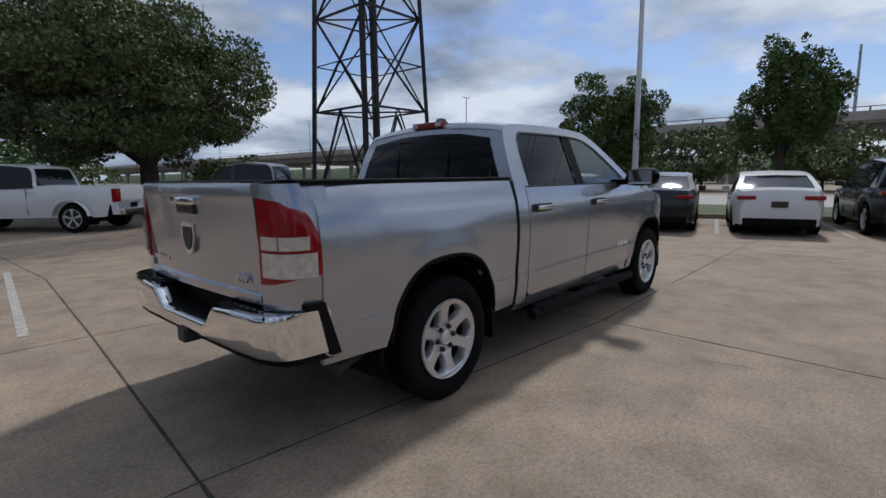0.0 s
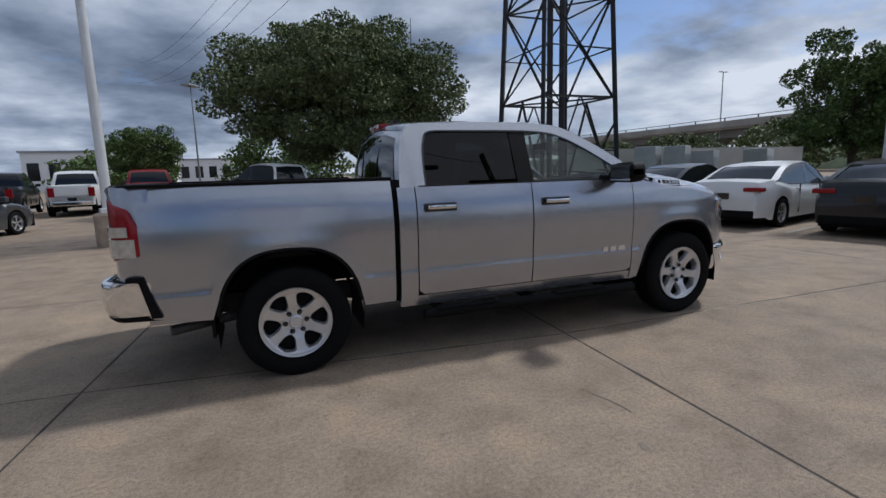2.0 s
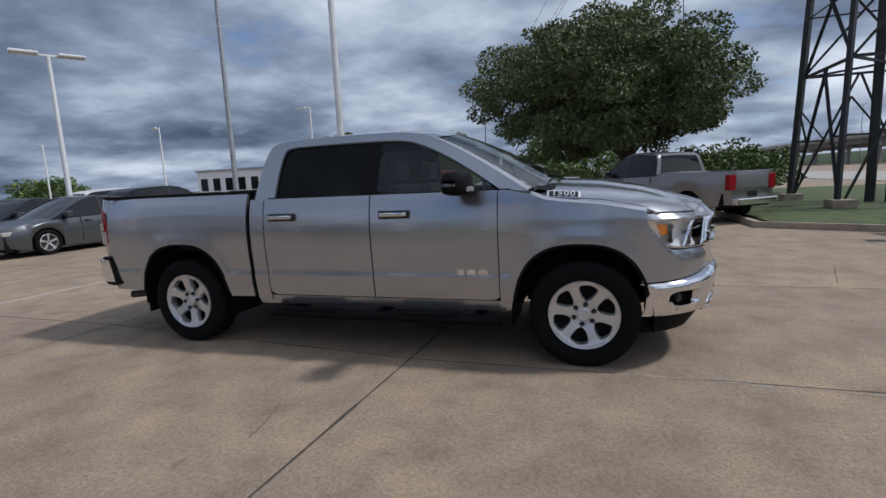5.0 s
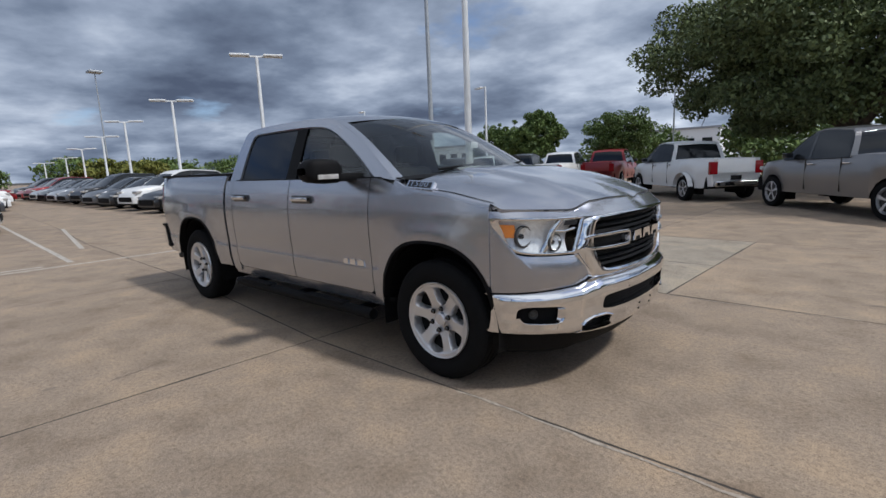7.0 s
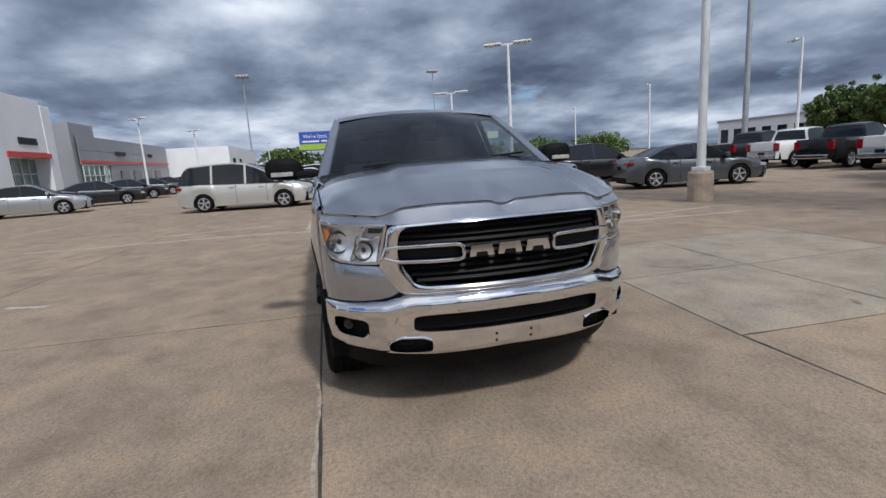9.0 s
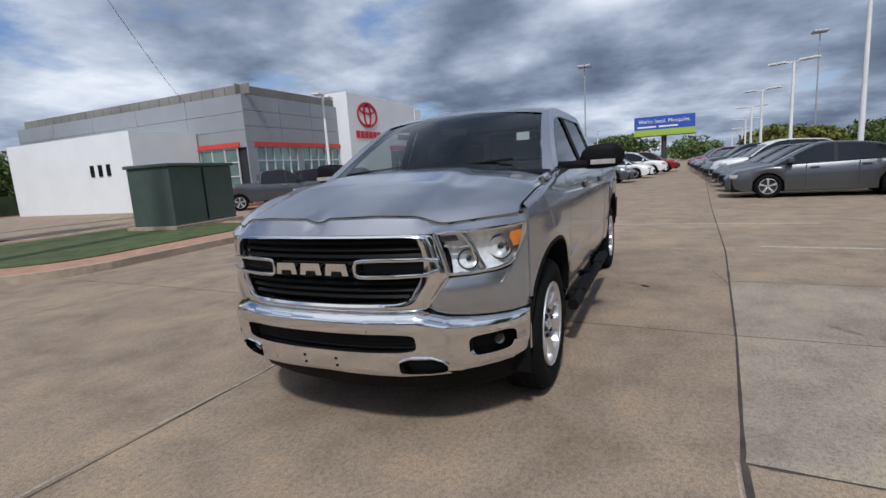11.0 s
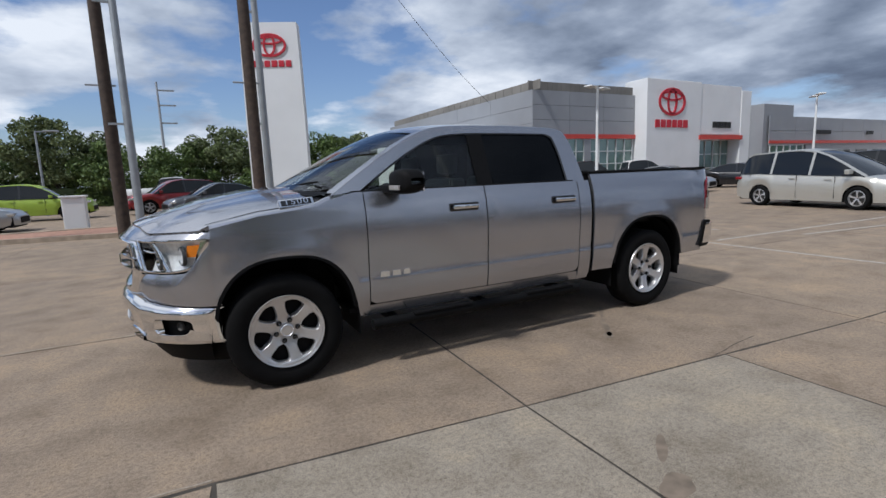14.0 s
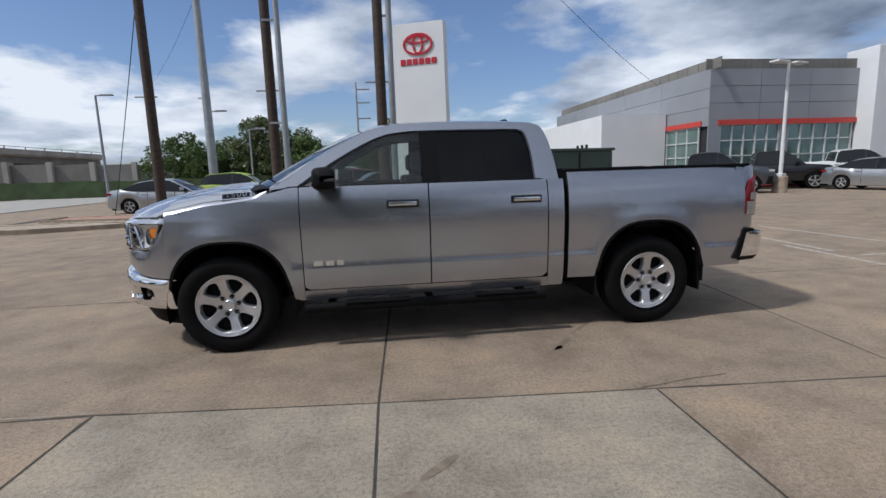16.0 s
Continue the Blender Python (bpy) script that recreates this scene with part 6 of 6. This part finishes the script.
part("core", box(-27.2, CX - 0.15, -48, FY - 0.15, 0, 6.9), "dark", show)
wall_panels(CX, -27.2, FY, 3.95, 6.9, 3, 3)
part("red_band", box(-27.2, CX - 0.6, FY - 0.02, FY + 0.10, 3.65, 3.95), "redstripe", show)
glazing(-22.0, -18.1, FY, 0.9, 3.65, 5, 3)
glazing(-27.0, -22.6, FY, 0.9, 3.65, 5, 3)
part("dark_base", box(-27, -18.1, FY - 0.1, FY - 0.05, 0.0, 0.9), "car_glass", show)
part("pier_panel", box(CX - 0.8, CX, FY - 0.06, FY + 0.02, 0, 3.95), "panel", show)
part("pier_panel", box(-22.6, -22.0, FY - 0.06, FY + 0.02, 0, 3.65), "panel", show)
wall_panels(-48, FY, CX - 0.06, 3.6, 6.9, 5, 3, axis="y")
part("red_band", box(CX - 0.02, CX + 0.08, -36, FY - 0.6, 3.65, 3.95), "redstripe", show)
glazing(-31.5, FY - 0.9, CX, 0.9, 3.6, 7, 3, "y")
wall_panels(-48, -31.6, CX - 0.06, 0, 3.6, 3, 2, axis="y")
for k in range(24):
    part("roof_screen", box(CX - 0.25 - 0.42 * k, CX - 0.25 - 0.42 * k + 0.40, FY - 0.3, FY - 0.25, 6.9, 7.5), "bridgeshade", show)
for k in range(24):
    part("roof_screen", box(CX - 0.3, CX - 0.25, -23.1 - 1.05 * k, -23.1 - 1.05 * k + 1.0, 6.9, 7.5), "bridgeshade", show)
# entrance portal
PX0, PX1 = -40.4, -27.2
part("portal_wall", box(-33.6, PX1, FY - 1, FY + 1.1, 0, 8.0, 0.05), "whitewall", show)
part("portal_wall", box(PX0, -39.0, FY - 1, FY + 1.1, 0, 7.6, 0.05), "whitewall", show)
part("portal_lintel", box(-39.0, -33.6, FY - 1, FY + 1.05, 3.9, 7.9, 0.03), "whitewall", show)
part("red_band", box(-39.2, -33.4, FY + 1.0, FY + 1.2, 3.5, 3.85), "redstripe", show)
glazing(-39.0, -33.6, FY + 0.1, 0.0, 3.5, 5, 3)


def emblem(cx, y, cz, s, parent, m=None):
    """A plain red ring emblem over a red bar of blocks."""
    bm = bmesh.new()
    for rx, rz, w_, dz_ in ((1.0, 0.68, 0.13, 0), (0.36, 0.62, 0.11, 0), (0.78, 0.24, 0.10, 0.28)):
        rows = []
        for a in np.linspace(0, 2 * math.pi, 33):
            rows.append([(cx + s * (rx - d) * math.cos(a), y + o, cz + s * (dz_ + (rz - d) * math.sin(a))) for d, o in ((0, 0), (0, 0.08), (w_, 0.08), (w_, 0))])
        grid(rows, bm)
    part("ring_emblem", bm, "redsign", parent, "plain red ring emblem")
    for k in range(6):
        x = cx - 1.22 * s + k * 0.42 * s
        part("letter_block", box(x, x + 0.33 * s, y, y + 0.06, cz - 1.25 * s, cz - 0.87 * s, 0.02), "redsign", parent)


emblem(-30.0, FY + 1.1, 6.35, 1.55, show)
for k in range(6):
    part("letter_block", box(-37.6 + k * 0.42, -37.28 + k * 0.42, FY + 1.06, FY + 1.12, 4.45, 4.95), "dark", show)
# lower service wing
part("core", box(-66, -45.02, -44, -20.4, 0, 5.4), "panel", show)
part("core", box(-45, PX0, -44, -20.4, 0, 6.4), "panel", show)
wall_panels(-41, -66, -20.2, 2.9, 5.4, 6, 2)
part("red_band", box(-66, -41, -20.2, -20.1, 3.05, 3.3), "redstripe", show)
wall_panels(-47, -66, -20.2, 0, 2.9, 8, 1)
glazing(-46.5, -41.2, -20.15, 0.2, 2.9, 5, 3)
for k in range(4):
    part("service_door", box(-51.5 - k * 3.6, -49.3 - k * 3.6, -20.25, -20.12, 0, 2.4), "car_glass", show)
for a, b in ((-51, -48.6), (-59.5, -58.3)):
    part("name_bar", box(a, b, -20.15, -20.02, 3.9, 4.25), "dark", show)
annex = thing("white_annex", "plain low white annex building", "building")
part("body", box(-17.2, -12.6, -40, -26.9, 0, 4.8), "whitewall", annex)
for k in range(3):
    part("window", box(-12.62, -12.55, -29.4 - k * 0.8, -29.05 - k * 0.8, 2.3, 3.0), "car_glass", annex)
far_w = thing("white_warehouse", "long low white building beyond the car park", "building")
part("body", box(-96, -66.5, -34, -12.5, 0, 5.2), "whitewall", far_w)
for x in (-76, -77.2, -70, -71.2):
    part("window", box(x, x + 0.8, -12.52, -12.44, 2.6, 3.6), "car_glass", far_w)
for x0, x1, y0, y1, h in ((-60, -40, 62, 74, 4.5), (-30, -12, 80, 92, 5.5), (-14, -4, 105, 115, 5)):
    e = thing("distant_building", "low pale commercial building in the distance", "building", "distant buildings")
    part("wall", box(x0, x1, y0, y1, 0, h), "whitewall", e)
    part("roof", box(x0 - 0.2, x1 + 0.2, y0 - 0.2, y1 + 0.2, h, h + 0.3), "panel", e)
    for k in range(int((x1 - x0) / 2.5)):
        part("window", box(x0 + 0.6 + k * 2.5, x0 + 2.0 + k * 2.5, y0 - 0.05, y0 + 0.02, h * 0.3, h * 0.75), "car_glass", e)

# pylon sign
sign = thing("pylon_sign", "tall white pylon sign with a red ring emblem", "sign", m=pose(0.3, -17.6, 0, 0, 0, -23))
rows = []
for z, k in ((0, 1.0), (4, 1.0), (6.8, 0.97), (7.85, 0.95)):
    rows.append([(x * k, y, z) for x, y in ((-1.2, 0.3), (1.2, 0.3), (1.2, -0.3), (-1.2, -0.3), (-1.2, 0.3))])
bm = grid(rows)
bm.faces.new([v for v in bm.verts if v.co.z > 7.8][:4])
part("body", bm, "whitewall", sign)
emblem(0.0, 0.28, 6.95, 0.68, sign)
part("plinth", box(-1.5, 1.5, -0.6, 0.6, 0, 0.3, 0.03), "kerb", sign)
mon = thing("monument_sign", "small white block sign on the verge", "sign", m=pose(7.6, -17.0, 0, 0, 0, 0))
part("body", box(-0.35, 0.35, -0.2, 0.2, 0.0, 1.15, 0.04), "whitewall", mon)
part("cap", box(-0.4, 0.4, -0.25, 0.25, 1.15, 1.22, 0.02), "whitewall", mon)
for y, h in ((115, 17), (60, 17), (5, 17), (170, 17)):
    lamp_post(77.0, y, h, "twin", 0, False, 0.10, "tall lamp post on the viaduct", "greypole", "viaduct lamps")
# utility cabinet on the island
ub = thing("transformer_cabinet", "dark green steel transformer cabinet on the island", "cabinet", m=pose(-4.7, -12.8, 0.1, 0, 0, 8))
part("body", box(-1.35, 1.35, -0.8, 0.8, 0.1, 1.9, 0.03), "utility", ub)
part("lid", box(-1.42, 1.42, -0.87, 0.87, 1.9, 2.0, 0.03), "utility", ub)
part("plinth", box(-1.5, 1.5, -0.95, 0.95, 0, 0.12), "kerb", ub)
for x in (-0.02, 0.02):
    part("door_edge", box(x - 0.008, x + 0.008, 0.8, 0.815, 0.2, 1.85), "black", ub)
# billboard
bb = thing("billboard", "roadside billboard in blue and lime green", "billboard", m=pose(-104, 1.5, 0, 0, 0, 90))
part("panel", box(-5.6, 5.6, 0, 0.3, 6.6, 9.2), "blue", bb)
part("lower_panel", box(-5.6, 5.6, 0, 0.3, 5.4, 6.6), "lime", bb)
part("catwalk", box(-5.8, 5.8, -0.9, 0.0, 5.2, 5.35), "steel", bb)
part("post", tube((0, 0.4, 0), (0, 0.4, 5.4), 0.5, n=12), "steel", bb, smooth=True)
text_part("slogan", "We're local, Mesquite.", 1.05, "white", bb, pose(0.0, -0.03, 8.2, 90, 0, 0), 0.01)
part("small_line", box(-5.0, -1.5, -0.05, 0, 7.0, 7.3), "white", bb)
part("small_line", box(-1.0, 2.5, -0.05, 0, 7.0, 7.3), "white", bb)
# road wall with panels far off
rw_ = thing("retaining_wall", "long concrete retaining wall of a road ramp", "wall", kind="structure")
for k in range(14):
    part("wall_panel", box(20 + k * 4.0, 23.9 + k * 4.0, -52 + k * 0.2, -51.7 + k * 0.2, 0, 3.0 + 0.1 * k), "bridgeshade", rw_)
    part("wall_post", box(19.8 + k * 4.0, 20.3 + k * 4.0, -51.8 + k * 0.2, -51.4 + k * 0.2, 0, 3.2 + 0.1 * k), "bridge", rw_)


# ---------- trees ----------
def tree(x, y, h, rx, rz, trunk, leaves, leaf, material, label, seed, lean=0.0, base=None, cx=0.0, category="tree", group="trees"):
    """Tapered trunk with limbs; leaves are gathered in clumps along the limbs, so that the crown has gaps and a ragged edge."""
    rng = np.random.default_rng(seed)
    e = thing("tree", label, category, group, m=pose(x, y, 0))
    bm = bmesh.new()
    zc = h - rz
    fork = (base if base is not None else zc - rz * 0.75)
    tube((0, 0, -0.1), (lean, 0, fork), trunk, trunk * 0.75, 10, bm)
    clumps = []
    nl = 9 if rx > 4 else 7
    for i in range(nl):
        a = 2 * math.pi * i / nl + rng.uniform(-0.3, 0.3)
        el = rng.uniform(-0.25, 0.9)
        p = Vector((lean, 0, fork - trunk * 0.5))
        tip = Vector((cx + rx * 0.8 * math.cos(a) * math.cos(el), rx * 0.8 * math.sin(a) * math.cos(el), zc + rz * 0.75 * math.sin(el)))
        mid = p.lerp(tip, 0.5) + Vector((0, 0, rz * 0.15))
        tube(p, mid, trunk * 0.42, trunk * 0.25, 7, bm)
        tube(mid, tip, trunk * 0.25, trunk * 0.06, 6, bm)
        for k in range(3):
            q = mid.lerp(tip, rng.uniform(0.1, 0.9))
            d = Vector(rng.normal(size=3)) * rx * 0.22
            tube(q, q + d, trunk * 0.1, trunk * 0.03, 5, bm)
    part("trunk", bm, "bark", e, smooth=True)
    n_c = int(260 if rx > 5 else 130)
    ctr = rng.normal(size=(n_c, 3))
    ctr /= np.linalg.norm(ctr, axis=1)[:, None]
    ctr *= (rng.uniform(0.15, 1.15, n_c) ** 0.5)[:, None]
    low_ = -0.80 if rx > 5 else -0.62
    ctr[:, 2] = np.where(ctr[:, 2] < low_, low_ + 0.1 * rng.normal(size=n_c), ctr[:, 2])
    size = rng.uniform(0.07, 0.26, n_c)
    pick = rng.choice(n_c, leaves, p=size ** 2 / (size ** 2).sum())
    off = rng.normal(size=(leaves, 3))
    off *= (rng.uniform(0.2, 1, leaves) ** 0.4 / np.linalg.norm(off, axis=1))[:, None]
    P = (ctr[pick] + off * size[pick][:, None]) * np.array([rx, rx, rz]) + np.array([lean + cx, 0, zc])
    u = rng.normal(size=(leaves, 3))
    u /= np.linalg.norm(u, axis=1)[:, None]
    v = np.cross(u, rng.normal(size=(leaves, 3)))
    v /= np.linalg.norm(v, axis=1)[:, None]
    s = leaf * rng.uniform(0.6, 1.3, leaves)[:, None]
    V = np.stack([P - u * s, P + v * s * 0.5, P + u * s, P - v * s * 0.5], 1).reshape(-1, 3)
    me = bpy.data.meshes.new("crown")
    me.from_pydata(V.tolist(), [], [(4 * i, 4 * i + 1, 4 * i + 2, 4 * i + 3) for i in range(leaves)])
    me.materials.append(M[material])
    c = new("crown", me)
    c.parent = e
    return e


tree(5.1, 19.7, 7.95, 5.3, 2.9, 0.42, 130000, 0.085, "oakleaf", "broad dark green oak with a thick forked trunk", 3, base=2.2, cx=-1.1)
tree(-5.4, 25.1, 4.15, 1.8, 1.25, 0.10, 16000, 0.07, "leaf", "small young green tree", 5, base=1.4)
tree(17.2, 5.25, 5.3, 2.0, 1.85, 0.13, 34000, 0.062, "leaf", "leafy green tree behind parked cars", 7, base=1.6)
tree(17.4, -0.6, 5.6, 1.5, 1.95, 0.12, 24000, 0.062, "leaf", "tall airy green tree behind parked cars", 8, base=1.8)
tree(-25.5, 49, 7.0, 3.4, 2.7, 0.25, 22000, 0.17, "leaf", "green tree beyond the car park", 11)
tree(-31.4, 49.5, 6.2, 2.7, 2.4, 0.2, 15000, 0.17, "leaf", "green tree beyond the car park", 12)
tree(9.4, 20.6, 2.5, 2.6, 1.2, 0.08, 7000, 0.09, "leaf", "low dense green bush", 13, base=0.4, category="bush")
tree(-48, 12.0, 3.2, 3.4, 1.2, 0.15, 9000, 0.22, "yleaf", "yellowish green spreading tree", 15, base=0.9)
tree(2.0, 33, 4.2, 4.5, 2.2, 0.12, 8000, 0.16, "leaf", "green shrub thicket under the oak", 16, base=0.6)
tree(-9, 37, 4.0, 4.0, 1.8, 0.12, 6000, 0.16, "leaf", "green shrub thicket in the distance", 17, base=0.6)
for i, (x, y, h, r) in enumerate(((30, 6, 4.6, 3.6), (30.5, 0, 4.4, 3.4), (31, 12, 4.2, 3.2), (31, -8, 4.6, 3.5), (31, 19, 4.8, 3.0), (32, 27, 4.4, 3.2), (31, 36, 4.0, 3.0))):
    tree(36 + x * 0.3, y * 1.4, h * 1.1, r * 1.3, h * 0.5, 0.15, 6000, 0.20, "oakleaf", "dark roadside tree below the viaduct", 30 + i, base=0.8, group="roadside trees")
for i in range(12):
    x = -26 + i * 4.3
    tree(x, -47 + 3 * math.sin(i * 1.7) + (6 if i > 11 else 0), 5.4 + 1.4 * math.sin(i * 2.3), 3.9, 2.7, 0.16, 16000, 0.14, "leaf" if i % 3 else "oakleaf", "green tree in a dense row along the fence", 50 + i, base=1.0, group="fence trees")
for i in range(12):
    a = radians(150 + i * 7.5)
    r = 120 + 10 * math.sin(i * 2.1)
    tree(r * math.cos(a), r * math.sin(a) + 8, 5.5 + math.sin(i * 3), 6.5, 2.8, 0.25, 2600, 0.42, "leaf", "distant tree on the skyline", 80 + i, base=1.0, group="skyline trees")
fence = thing("fence_hedge", "dark shaded hedge and fence at the road's far side", "hedge", kind="structure")
part("hedge", grid([[(x, -44.5 + o, z + 0.15 * noise.noise((x, z, o))) for o, z in ((0, 0), (0.1, 1.3), (1.2, 1.5), (1.3, 0))] for x in np.linspace(-30, 45, 80)]), "farleaf", fence)
